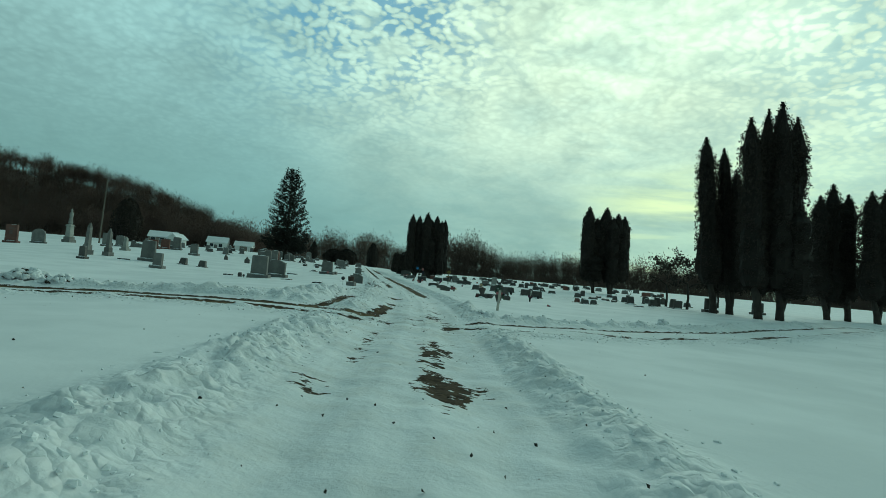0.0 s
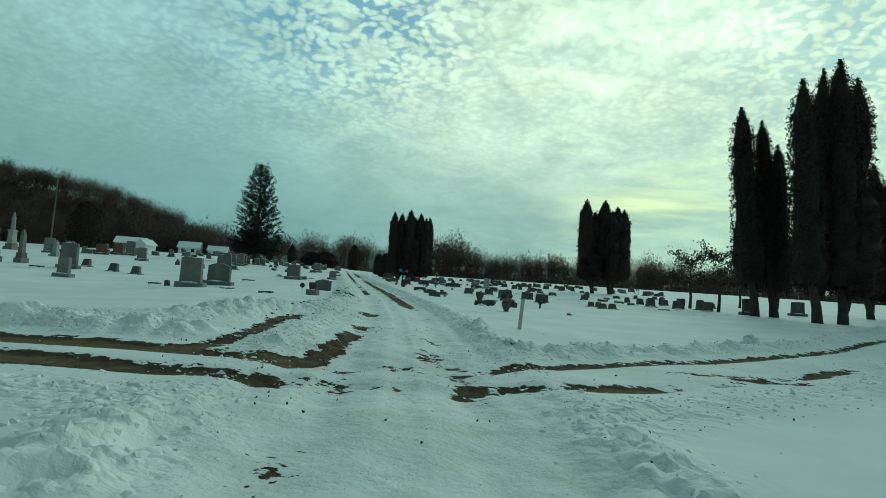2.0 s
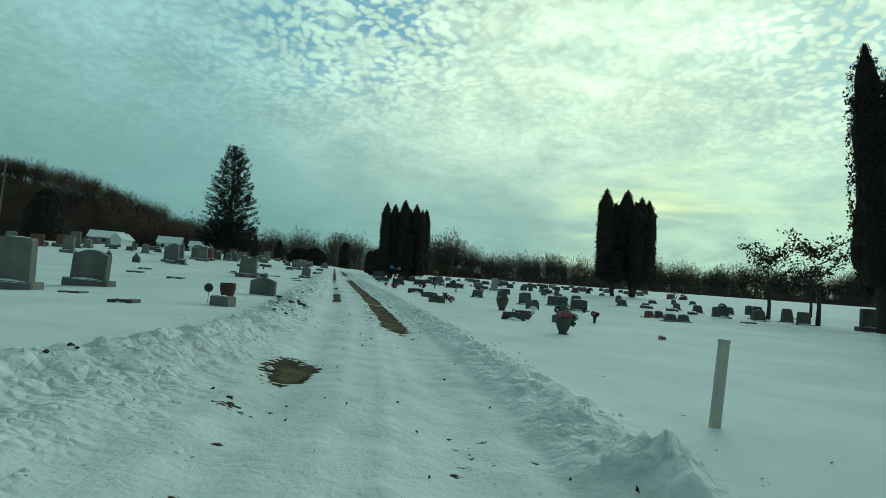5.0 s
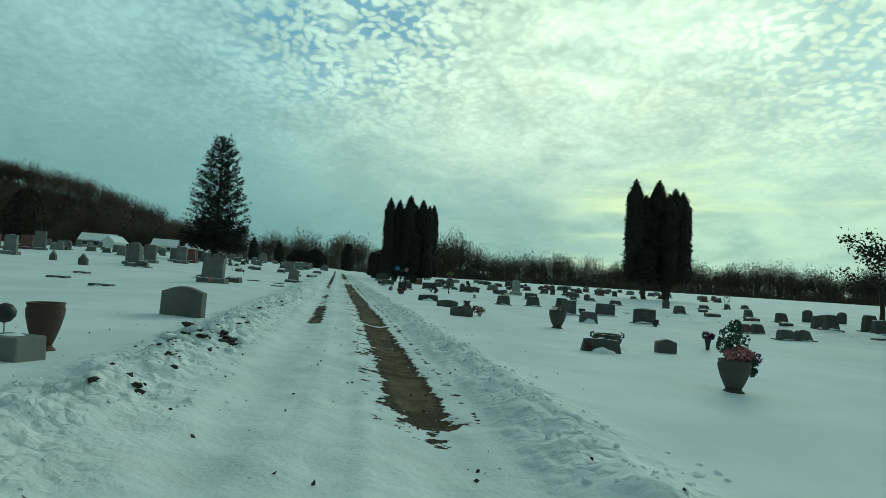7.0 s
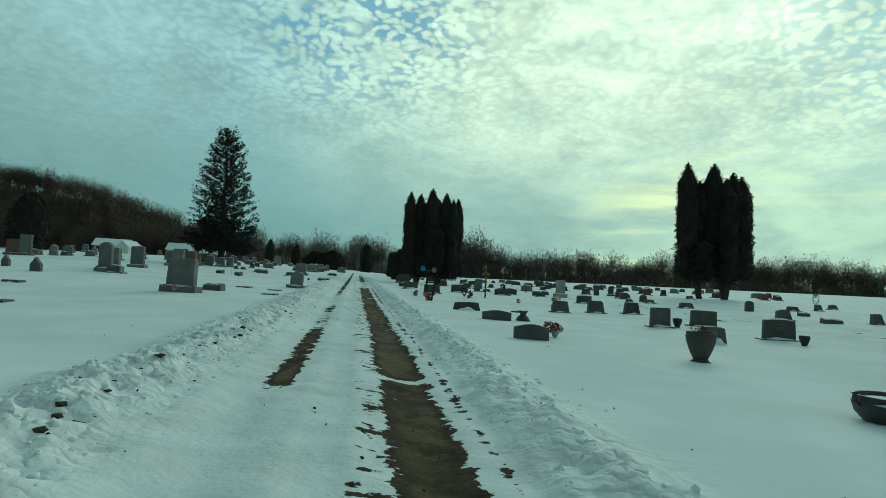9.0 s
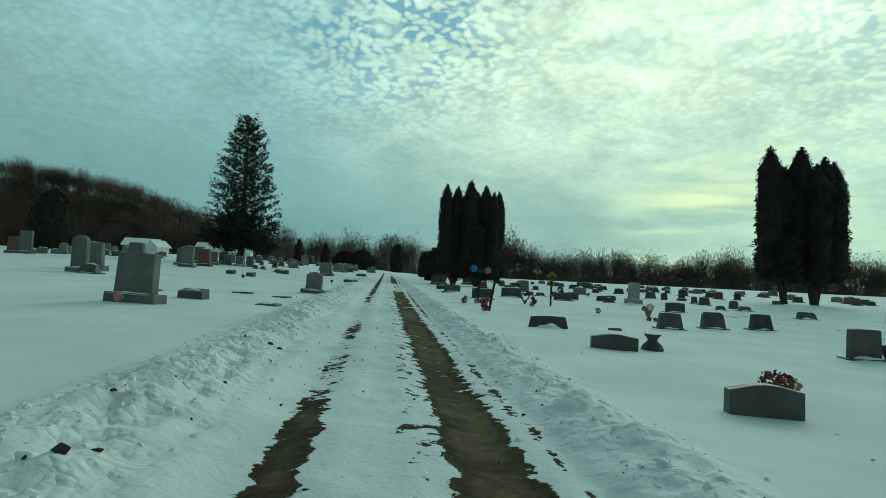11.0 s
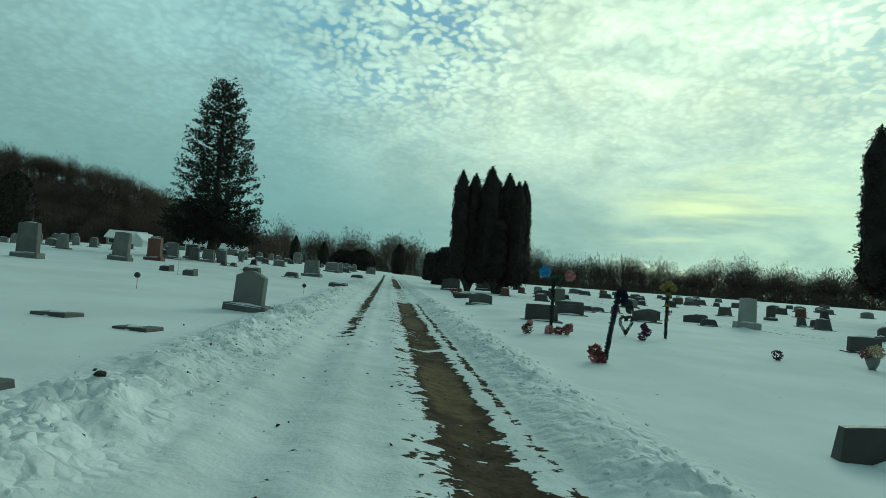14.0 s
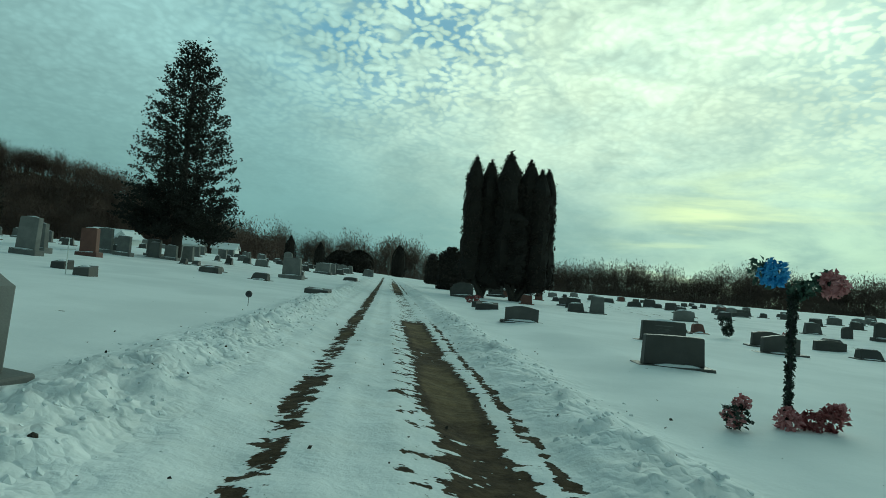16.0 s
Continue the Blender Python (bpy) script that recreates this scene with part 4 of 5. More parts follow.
def leafy_tree(x, y, height, seed):
    ob = thing("small_tree", x, y, 0, 0.05, "small bent tree with a ragged open crown", "tree")
    r = random.Random(seed)
    bm = bmesh.new()
    verts, faces = [], []
    tube(bm, [(0, 0, -0.2), (0.05, 0, height * 0.2), (-0.05, 0.05, height * 0.42)], [0.13, 0.10, 0.08], 8)
    part("trunk", bm, BARK, ob, flat=False)
    bm = bmesh.new()
    for k in range(13):
        a = k * 2.4
        f = 0.36 + 0.055 * k
        d = Vector((math.cos(a), math.sin(a), r.uniform(0.25, 0.9)))
        q = Vector((-0.05, 0.05, height * min(0.7, f)))
        tip = q + d * height * r.uniform(0.20, 0.36)
        tube(bm, [q, q.lerp(tip, 0.5) + Vector((0, 0, 0.12)), tip], [0.045, 0.03, 0.012], 5)
        for _ in range(58):
            g = r.uniform(0.35, 1.08)
            scrap(verts, faces, q.lerp(tip, g) + Vector((r.gauss(0, 0.2), r.gauss(0, 0.2), r.gauss(0, 0.16))), r.uniform(0.09, 0.22), (0, 0, 0.4), r)
    part("limb_frame", bm, BARK, ob, flat=False)
    raw_mesh("crown", verts, faces, NEEDLES, ob)


leafy_tree(24.8, 49.5, 4.9, 41)
leafy_tree(24.6, 45.5, 5.2, 43)
leafy_tree(35.0, 58.0, 4.4, 47)

# ---- houses behind the graves ----
def house(x, y, yaw, w, d, h, rise, wall_mat, label, openings, base=0.0):
    ob = new("house")
    ob.matrix_basis = pose(x, y, land(x, y) + base, 0, 0, yaw)
    tagged(ob, label, "house")
    part("wall", box(bmesh.new(), w, d, h), wall_mat, ob)
    for side in (-1, 1):
        bm = bmesh.new()
        outline = [(-d / 2, h), (d / 2, h), (0, h + rise)]
        front = [bm.verts.new((side * w / 2, a, b)) for a, b in outline]
        back = [bm.verts.new((side * (w / 2 - 0.2), a, b)) for a, b in outline]
        bm.faces.new(front), bm.faces.new(back)
        for i in range(3):
            bm.faces.new((front[i], front[(i + 1) % 3], back[(i + 1) % 3], back[i]))
        bmesh.ops.recalc_face_normals(bm, faces=bm.faces)
        part("gable", bm, wall_mat, ob)
        bm = bmesh.new()
        eave = d / 2 + 0.5
        low, ridge = h - 0.5 * rise / (d / 2), h + rise
        for t, dz in ((0, 0.0), (1, 0.28)):
            for xx in (-w / 2 - 0.4, w / 2 + 0.4):
                bm.verts.new((xx, side * eave, low + dz))
                bm.verts.new((xx, 0, ridge + dz))
        bm.verts.ensure_lookup_table()
        v = bm.verts
        for q in ((0, 1, 3, 2), (4, 6, 7, 5), (0, 4, 5, 1), (2, 3, 7, 6), (0, 2, 6, 4), (1, 5, 7, 3)):
            bm.faces.new([v[i] for i in q])
        bmesh.ops.recalc_face_normals(bm, faces=bm.faces)
        part("roof", bm, SNOW, ob, "roof slope under snow")
    for kind, face, u, z, ww, hh in openings:
        if face == "front":
            at, size = (u, -d / 2 - 0.02, z), (ww, 0.08, hh)
        else:
            at, size = (w / 2 + 0.02, u, z), (0.08, ww, hh)
        win = part(kind, box(bmesh.new(), size[0] + 0.2, size[1], size[2] + 0.2, (at[0], at[1], at[2] - 0.1)), WHITE_PAINT, ob)
        off = (0, -0.04, 0) if face == "front" else (0.04, 0, 0)
        part("pane", box(bmesh.new(), size[0], size[1], size[2], (at[0] + off[0], at[1] + off[1], at[2])), GLASS_DARK if kind == "window" else BRICK_TAN, win)


house(-77.3, 203, 12, 8.4, 7, 2.5, 1.7, BRICK_TAN, "low tan house with a snow-covered roof",
      (("window", "front", -2.8, 1.0, 1.4, 1.1), ("window", "front", 0, 1.0, 1.4, 1.1), ("door", "front", 2.6, 0.1, 1.0, 2.0)), 0.2)
house(-71.8, 200, 72, 4.6, 3.8, 2.3, 1.4, WHITE_PAINT, "small white gabled shed with a snowy roof", (("window", "side", 0, 0.9, 1.0, 1.0),), 0.2)
house(-61.8, 212, 8, 6.6, 6, 2.7, 1.7, WHITE_PAINT, "white house with a snow-covered roof", (("window", "front", -1.7, 1.0, 1.1, 1.1), ("window", "front", 1.3, 1.0, 1.1, 1.1)), 0.0)
house(-53.0, 214, 8, 6, 6, 2.2, 1.4, WHITE_PAINT, "white garage with a snow-covered roof", (("door", "front", 0, 0.05, 2.6, 2.0),), 0.0)

# ---- gravestones ----
TONES = {"g": (GRANITE, "grey granite"), "d": (DARK_GRANITE, "dark grey granite"), "r": (RED_GRANITE, "red granite"), "l": (PALE_STONE, "pale stone")}
stone_rng = random.Random(5)


def outline_of(kind, w, h):
    if kind == "serp":
        top = [(w * (0.5 - k / 12), h * (0.90 + 0.10 * math.cos((0.5 - k / 12) * 2 * math.pi * 0.75))) for k in range(13)]
        return [(-w / 2, 0), (w / 2, 0)] + top
    if kind == "round":
        top = [(w / 2 * math.cos(math.pi * k / 12), h - w * 0.36 + w * 0.36 * math.sin(math.pi * k / 12)) for k in range(13)]
        return [(-w / 2, 0), (w / 2, 0)] + top
    if kind == "gable":
        return [(-w / 2, 0), (w / 2, 0), (w / 2, h * 0.55), (w * 0.18, h * 0.80), (0, h), (-w * 0.18, h * 0.80), (-w / 2, h * 0.55)]
    if kind == "oval":
        top = [(w * (0.42 - 0.84 * k / 8), h * (0.86 + 0.14 * math.sin(math.pi * k / 8) ** 0.8)) for k in range(9)]
        return [(-w / 2, 0), (w / 2, 0)] + top
    if kind == "nipped":
        return [(-w / 2, 0), (w / 2, 0), (w * 0.44, h * 0.88), (w * 0.38, h * 0.90), (w * 0.36, h), (-w * 0.36, h), (-w * 0.38, h * 0.90), (-w * 0.44, h * 0.88)]
    if kind == "arch":
        top = [(w * (0.43 - 0.86 * k / 8), h * (0.94 + 0.06 * math.sin(math.pi * k / 8))) for k in range(9)]
        return [(-w / 2, 0), (w / 2, 0)] + top
    s = {"block": 0.41, "tall": 0.47, "tablet": 0.475}[kind]
    return [(-w / 2, 0), (w / 2, 0), (w * (s + 0.005), h * 0.95), (w * s * 0.96, h * 0.985), (w * 0.2, h), (-w * 0.2, h), (-w * s * 0.96, h * 0.985), (-w * (s + 0.005), h * 0.95)]


def mound(bm, w, d, h, seed):
    """A soft drift of snow."""
    n, m = 12, 8
    rows = []
    for j in range(m + 1):
        for i in range(n + 1):
            u, v = 2 * i / n - 1, 2 * j / m - 1
            k = max(0.0, 1 - u * u) * max(0.0, 1 - v * v)
            z = h * k ** 0.7 * (1 + 0.4 * noise.noise(Vector((u * 2, v * 2, seed)))) - 0.03
            rows.append(bm.verts.new((u * w / 2, v * d / 2, z)))
    for j in range(m):
        for i in range(n):
            a = j * (n + 1) + i
            bm.faces.new((rows[a], rows[a + 1], rows[a + n + 2], rows[a + n + 1]))
    return bm


def stone(x, y, w, h, kind, tone, yaw=None):
    mat, words = TONES[tone]
    r = stone_rng
    if yaw is None:
        yaw = (-13 if x < 0 else -5) + r.uniform(-3, 3)
    shape = {"tablet": "upright tablet gravestone", "tall": "tall upright gravestone", "serp": "gravestone with a curved top", "round": "gravestone with a rounded top", "gable": "small gravestone with a pointed top",
             "arch": "low slanted gravestone", "block": "low slant gravestone", "bevel": "low sloped grave marker", "flat": "flat grave marker half buried", "obelisk": "slender obelisk gravestone"}[kind]
    ob = thing("grave_marker" if kind in ("flat", "bevel") else "gravestone", x, y, yaw, 0.05, f"{words} {shape} in snow", "gravestone", "graves in the snow")
    ob.matrix_basis = ob.matrix_basis @ pose(0, 0, 0, r.gauss(0, 1.0), r.gauss(0, 1.2), 0)
    if kind == "flat":
        part("slab", box(bmesh.new(), w, 0.34, max(0.09, min(0.12, h + 0.02)), (0, 0, 0), 0.97, 0.012), mat, ob)
        part("snow_cap", lift(mound(bmesh.new(), w * 0.78, 0.50, max(0.09, min(0.12, h + 0.02)) + 0.075, x), -0.02), SNOW, ob, flat=False)
        return ob
    if kind == "bevel":
        depth = 0.36
        bm = box(bmesh.new(), w, depth, h + 0.05, (0, 0, 0), 0.95)
        for v in bm.verts:
            if v.co.z > h * 0.5 and v.co.y < 0:
                v.co.z -= 0.28 * h
        bmesh.ops.bevel(bm, geom=list(bm.edges), offset=0.015, segments=2, affect="EDGES", profile=0.5)
        part("block", bm, mat, ob)
        part("snow_cap", lift(mound(bmesh.new(), w * 0.5, depth * 0.4, 0.05, x), h + 0.03), SNOW, ob, flat=False)
        return ob
    if kind == "obelisk":
        b = w * 1.0
        part("base", box(bmesh.new(), b * 1.5, b * 1.5, h * 0.16, (0, 0, 0), 0.96, 0.015), mat, ob)
        part("plinth", box(bmesh.new(), b * 1.1, b * 1.1, h * 0.16, (0, 0, h * 0.16), 0.94, 0.015), mat, ob)
        part("shaft", box(bmesh.new(), b * 0.78, b * 0.78, h * 0.54, (0, 0, h * 0.32), 0.72, 0.01), mat, ob)
        part("cap", box(bmesh.new(), b * 0.62, b * 0.62, h * 0.16, (0, 0, h * 0.86), 0.18), mat, ob)
        return ob
    foot = 0.0
    thick = 0.17 if h < 0.9 else 0.22
    if kind == "tall" or (kind in ("tablet", "round", "serp") and h > 0.70):
        foot = min(0.24, 0.20 * h) + 0.03
        bw, bd = w + (0.30 if w > 0.6 else 0.18), thick + 0.22
        part("base", box(bmesh.new(), bw, bd, foot, (0, 0, 0), 0.985, 0.02), mat, ob, "rough-sided base")
        part("snow_ledge", lift(mound(bmesh.new(), bw * 0.92, bd * 0.42, 0.06, y), foot, -bd * 0.30), SNOW, ob, flat=False)
        w = w * 0.97
    elif kind == "block" or (kind in ("tablet", "serp") and 0.40 < h and y > 40):
        foot = 0.08
        bw, bd = w + r.uniform(0.22, 0.34), 0.46
        part("base", box(bmesh.new(), bw, bd, foot, (0, 0, 0), 0.985, 0.012), mat, ob)
        part("snow_ledge", lift(mound(bmesh.new(), bw * r.uniform(0.75, 0.98), bd * 0.5, r.uniform(0.07, 0.11), y), foot - 0.02, -bd * 0.28), SNOW, ob, flat=False)
    slant = kind == "block"
    lean = 0.16 if slant else 0.07 if kind == "arch" else 0.015
    depth = 0.34 if slant else thick
    shape = r.choice(("block", "block", "oval", "nipped")) if slant else kind
    tall = h - foot + 0.03
    body = part("tablet", lift(profile_slab(bmesh.new(), outline_of(shape, w, tall), depth, lean), foot), mat, ob)
    if h > 0.5 and kind != "gable" and y < 80 and r.random() < 0.4:
        # shallow carved lines that cannot be read
        for u, q, l, t in ((0, 0.74, 0.40, 0.045), (0, 0.60, 0.22, 0.02), (0, 0.54, 0.30, 0.02), (0, 0.48, 0.24, 0.02), (0, 0.42, 0.28, 0.02)):
            part("carved_line", box(bmesh.new(), w * l, 0.006, t * tall, (u * w, -depth / 2 + lean * (q + t * 0.5) + 0.001, foot + q * tall)), CARVED, body)
    if kind in ("block", "tablet", "tall") and r.random() < 0.6:
        part("snow_cap", lift(mound(bmesh.new(), w * (0.66 if slant else 0.86), (depth - lean) * 0.85, r.uniform(0.05, 0.075), x), foot + tall - 0.006, lean / 2), SNOW, ob, flat=False)
    if kind == "arch":
        part("snow_drift", lift(mound(bmesh.new(), w * 0.72, 0.42, h * 0.52, x + y), 0.02, -0.20), SNOW, ob, flat=False)
    return ob


def lift(bm, dz, dy=0.0):
    for v in bm.verts:
        v.co.z += dz
        v.co.y += dy
    return bm


stone(-6.31, 32.95, 0.56, 0.07, 'flat', 'd')
stone(-4.31, 30.76, 0.53, 0.11, 'flat', 'd')
stone(-6.07, 52.26, 1.05, 1.15, 'tablet', 'g')
stone(-2.58, 36.80, 0.82, 0.57, 'serp', 'g')
stone(-17.64, 61.95, 0.39, 0.60, 'gable', 'd')
stone(-14.89, 59.61, 0.53, 0.66, 'gable', 'd')
stone(-11.32, 50.02, 0.87, 0.12, 'flat', 'd')
stone(-12.13, 53.61, 0.66, 0.14, 'flat', 'd')
stone(-8.17, 46.46, 0.78, 0.13, 'flat', 'd')
stone(-16.60, 74.07, 1.00, 1.50, 'tall', 'g')
stone(-12.96, 62.70, 0.84, 0.40, 'block', 'd')
stone(-16.35, 80.97, 1.00, 1.55, 'tall', 'g')
stone(-20.17, 100.29, 1.14, 1.28, 'tall', 'g')
stone(-5.71, 54.72, 0.76, 0.27, 'bevel', 'd')
stone(-3.47, 53.84, 0.59, 0.07, 'flat', 'd')
stone(-7.64, 83.23, 0.78, 0.35, 'block', 'd')
stone(-31.56, 86.70, 1.22, 1.90, 'tall', 'g')
stone(-42.33, 113.79, 1.41, 1.49, 'round', 'g')
stone(-13.55, 63.05, 0.72, 1.55, 'round', 'g')
stone(-14.70, 66.00, 1.15, 1.30, 'tablet', 'g')
stone(-7.77, 56.49, 0.42, 0.18, 'block', 'd')
stone(-20.60, 94.50, 1.05, 1.60, 'tall', 'g')
stone(-5.38, 58.00, 0.62, 0.08, 'flat', 'd')
stone(-3.97, 57.44, 0.55, 0.07, 'flat', 'd')
stone(-11.21, 74.89, 0.50, 0.27, 'bevel', 'd')
stone(-9.44, 72.99, 0.48, 0.28, 'bevel', 'd')
stone(-3.70, 61.44, 0.66, 0.86, 'serp', 'g')
stone(-17.90, 84.00, 0.95, 1.35, 'tall', 'g')
stone(-54.12, 131.95, 0.91, 1.14, 'round', 'g')
stone(-49.70, 128.81, 1.09, 1.17, 'tablet', 'g')
stone(-50.43, 134.36, 1.18, 1.33, 'tablet', 'g')
stone(-17.20, 86.80, 1.02, 1.45, 'tablet', 'r')
stone(-18.91, 93.48, 0.90, 1.25, 'tall', 'g')
stone(-17.29, 96.47, 0.92, 1.01, 'tablet', 'g')
stone(-10.93, 86.51, 1.13, 0.29, 'block', 'd')
stone(-4.14, 77.82, 0.92, 0.20, 'bevel', 'd')
stone(-5.61, 100.29, 1.16, 0.32, 'block', 'd')
stone(-7.64, 89.48, 1.10, 1.19, 'tall', 'g')
stone(-19.96, 142.87, 1.32, 1.90, 'round', 'g')
stone(-9.76, 112.61, 1.50, 1.05, 'tablet', 'g')
stone(-12.29, 146.06, 1.50, 1.10, 'block', 'g')
stone(-7.31, 135.02, 1.50, 0.97, 'block', 'g')
stone(-14.37, 91.45, 0.37, 0.37, 'block', 'd')
stone(-13.76, 91.71, 0.45, 0.30, 'block', 'd')
stone(-18.51, 108.88, 0.43, 0.54, 'block', 'g')
stone(-15.27, 102.17, 0.57, 0.57, 'block', 'd')
stone(-17.11, 113.03, 0.76, 0.59, 'block', 'd')
stone(-10.26, 84.35, 1.00, 0.31, 'bevel', 'd')
stone(15.04, 43.45, 0.54, 0.36, 'block', 'd')
stone(15.75, 43.52, 0.49, 0.39, 'block', 'd')
stone(20.75, 47.91, 0.57, 0.67, 'block', 'd')
stone(24.43, 52.59, 0.49, 0.53, 'block', 'd')
stone(22.42, 47.14, 0.70, 0.63, 'block', 'd')
stone(20.02, 44.71, 0.71, 0.19, 'flat', 'd')
stone(24.40, 47.45, 0.57, 0.78, 'block', 'd')
stone(23.84, 45.58, 0.70, 0.70, 'tablet', 'd')
stone(25.04, 42.82, 0.93, 1.11, 'tablet', 'd')
stone(31.48, 46.30, 0.99, 1.06, 'tablet', 'd')
stone(21.33, 49.25, 0.55, 0.61, 'block', 'd')
stone(26.65, 53.76, 0.46, 0.66, 'round', 'd')
stone(23.66, 48.97, 0.61, 0.78, 'block', 'd')
stone(28.43, 52.32, 0.63, 0.44, 'block', 'd')
stone(8.40, 56.80, 0.76, 0.52, 'block', 'd')
stone(12.49, 65.25, 0.89, 0.47, 'tablet', 'd')
stone(12.35, 58.35, 0.72, 0.56, 'block', 'd')
stone(10.09, 51.03, 0.68, 0.68, 'tablet', 'd')
stone(9.16, 46.37, 0.72, 0.45, 'arch', 'd')
stone(12.48, 52.48, 0.95, 0.61, 'tablet', 'd')
stone(12.40, 48.30, 0.93, 0.62, 'tablet', 'd')
stone(19.19, 57.23, 0.66, 0.51, 'block', 'd')
stone(7.51, 37.79, 0.46, 0.33, 'serp', 'd')
stone(5.62, 36.94, 0.84, 0.29, 'arch', 'd')
stone(15.17, 45.72, 0.41, 0.36, 'block', 'r')
stone(15.79, 45.88, 0.42, 0.36, 'block', 'd')
stone(22.39, 52.93, 0.57, 0.52, 'block', 'd')
stone(19.94, 49.55, 0.49, 0.18, 'bevel', 'd')
stone(25.11, 54.41, 0.50, 0.70, 'round', 'd')
stone(28.93, 67.06, 0.41, 0.45, 'block', 'd')
stone(22.63, 55.84, 0.46, 0.49, 'block', 'd')
stone(20.21, 52.27, 0.70, 0.25, 'bevel', 'd')
stone(20.24, 55.62, 0.85, 0.23, 'bevel', 'd')
stone(26.06, 65.64, 0.70, 0.31, 'block', 'd')
stone(4.05, 45.00, 0.78, 0.36, 'serp', 'd')
stone(3.90, 54.30, 1.08, 0.33, 'arch', 'd')
stone(5.99, 54.99, 0.41, 0.09, 'arch', 'd')
stone(10.50, 58.10, 0.76, 0.58, 'block', 'd')
stone(4.30, 50.30, 0.92, 0.33, 'serp', 'd')
stone(11.94, 72.79, 0.62, 0.31, 'block', 'd')
stone(8.88, 72.00, 0.96, 0.51, 'serp', 'd')
stone(7.83, 76.27, 0.51, 0.31, 'block', 'd')
stone(8.84, 77.73, 0.61, 0.25, 'block', 'd')
stone(2.59, 74.84, 1.02, 0.50, 'serp', 'd')
stone(3.51, 66.58, 0.98, 0.52, 'tablet', 'd')
stone(5.93, 72.40, 1.18, 0.57, 'tablet', 'd')
stone(20.13, 77.23, 0.71, 0.57, 'block', 'd')
stone(17.74, 70.79, 0.49, 0.29, 'block', 'd')
stone(19.87, 73.20, 0.53, 0.53, 'round', 'd')
stone(19.39, 71.15, 0.65, 0.29, 'block', 'd')
stone(28.88, 82.79, 0.62, 0.33, 'block', 'd')
stone(2.73, 101.85, 1.50, 0.67, 'tablet', 'd')
stone(2.39, 83.52, 0.96, 0.30, 'serp', 'd')
stone(11.51, 102.85, 1.29, 0.74, 'serp', 'd')
stone(10.05, 74.40, 0.93, 0.50, 'serp', 'd')
stone(12.35, 74.85, 0.98, 0.37, 'serp', 'd')
stone(20.34, 86.71, 0.85, 0.61, 'block', 'd')
stone(23.36, 110.02, 1.14, 0.74, 'block', 'd')
stone(26.28, 106.66, 0.97, 0.59, 'round', 'd')
stone(27.07, 105.05, 1.46, 0.42, 'block', 'd')
stone(58.01, 128.32, 1.50, 1.00, 'block', 'd')
stone(20.48, 79.33, 0.40, 0.53, 'block', 'd')
stone(30.71, 91.45, 0.58, 0.66, 'block', 'd')
stone(21.23, 79.24, 0.53, 0.40, 'block', 'd')
stone(2.35, 81.40, 0.98, 0.31, 'bevel', 'd')
stone(2.62, 97.22, 1.50, 1.07, 'serp', 'd')
stone(7.01, 111.81, 1.50, 1.41, 'tablet', 'd')
stone(7.51, 102.21, 1.47, 0.63, 'block', 'r')
stone(11.10, 99.54, 1.18, 0.80, 'arch', 'd')
stone(10.08, 78.69, 0.43, 0.39, 'block', 'r')
stone(20.63, 84.68, 0.50, 0.61, 'round', 'd')
stone(21.80, 84.09, 0.49, 0.95, 'round', 'd')
stone(13.05, 75.66, 0.65, 0.37, 'block', 'd')
stone(21.71, 122.98, 1.50, 0.59, 'block', 'd')
stone(21.46, 114.16, 1.43, 0.57, 'block', 'd')
stone(23.64, 115.68, 1.29, 0.88, 'block', 'd')
stone(24.38, 111.63, 1.37, 0.55, 'block', 'd')
stone(28.72, 111.62, 1.10, 0.66, 'block', 'd')
stone(30.90, 111.01, 1.50, 0.60, 'block', 'd')
stone(40.13, 119.00, 1.25, 0.44, 'block', 'd')
stone(13.20, 72.20, 0.68, 1.22, 'tall', 'l')
stone(-8.00, 33.60, 0.98, 1.32, 'tablet', 'g')
stone(-7.60, 36.60, 1.15, 1.10, 'serp', 'g')
stone(-15.20, 37.70, 0.62, 1.00, 'tall', 'g')
stone(-19.50, 46.90, 1.20, 1.65, 'tablet', 'g')
stone(-24.80, 48.30, 0.46, 2.55, 'obelisk', 'g')
stone(-23.50, 49.00, 0.42, 2.25, 'obelisk', 'g')
stone(-22.00, 42.20, 0.50, 0.90, 'tall', 'd')
stone(-16.90, 47.20, 0.60, 0.56, 'block', 'd')
stone(-15.00, 45.90, 0.57, 0.53, 'block', 'd')
stone(-19.90, 50.10, 0.56, 0.56, 'block', 'd')
stone(-45.60, 78.00, 1.90, 1.90, 'round', 'g')
stone(-39.00, 62.00, 1.50, 1.90, 'tablet', 'r')
stone(-44.50, 98.00, 1.50, 1.80, 'tablet', 'g')
stone(-40.00, 84.00, 1.50, 1.90, 'tablet', 'g')
stone(-33.00, 82.00, 1.50, 1.30, 'tablet', 'r')
stone(-34.00, 89.00, 1.50, 1.50, 'tablet', 'r')
stone(-22.20, 65.80, 0.90, 1.30, 'tall', 'g')
stone(-21.00, 46.20, 0.85, 0.10, 'flat', 'd')
stone(-10.40, 36.20, 0.50, 0.10, 'flat', 'd')
stone(-27.00, 60.00, 0.50, 1.40, 'obelisk', 'l')
stone(-9.30, 34.60, 0.20, 0.28, 'round', 'd')
stone(18.81, 65.15, 0.83, 0.36, 'block', 'd')
stone(22.68, 60.40, 0.51, 0.22, 'bevel', 'd')
stone(22.19, 64.18, 0.49, 0.64, 'round', 'd')
stone(33.16, 70.86, 0.60, 0.39, 'block', 'd')

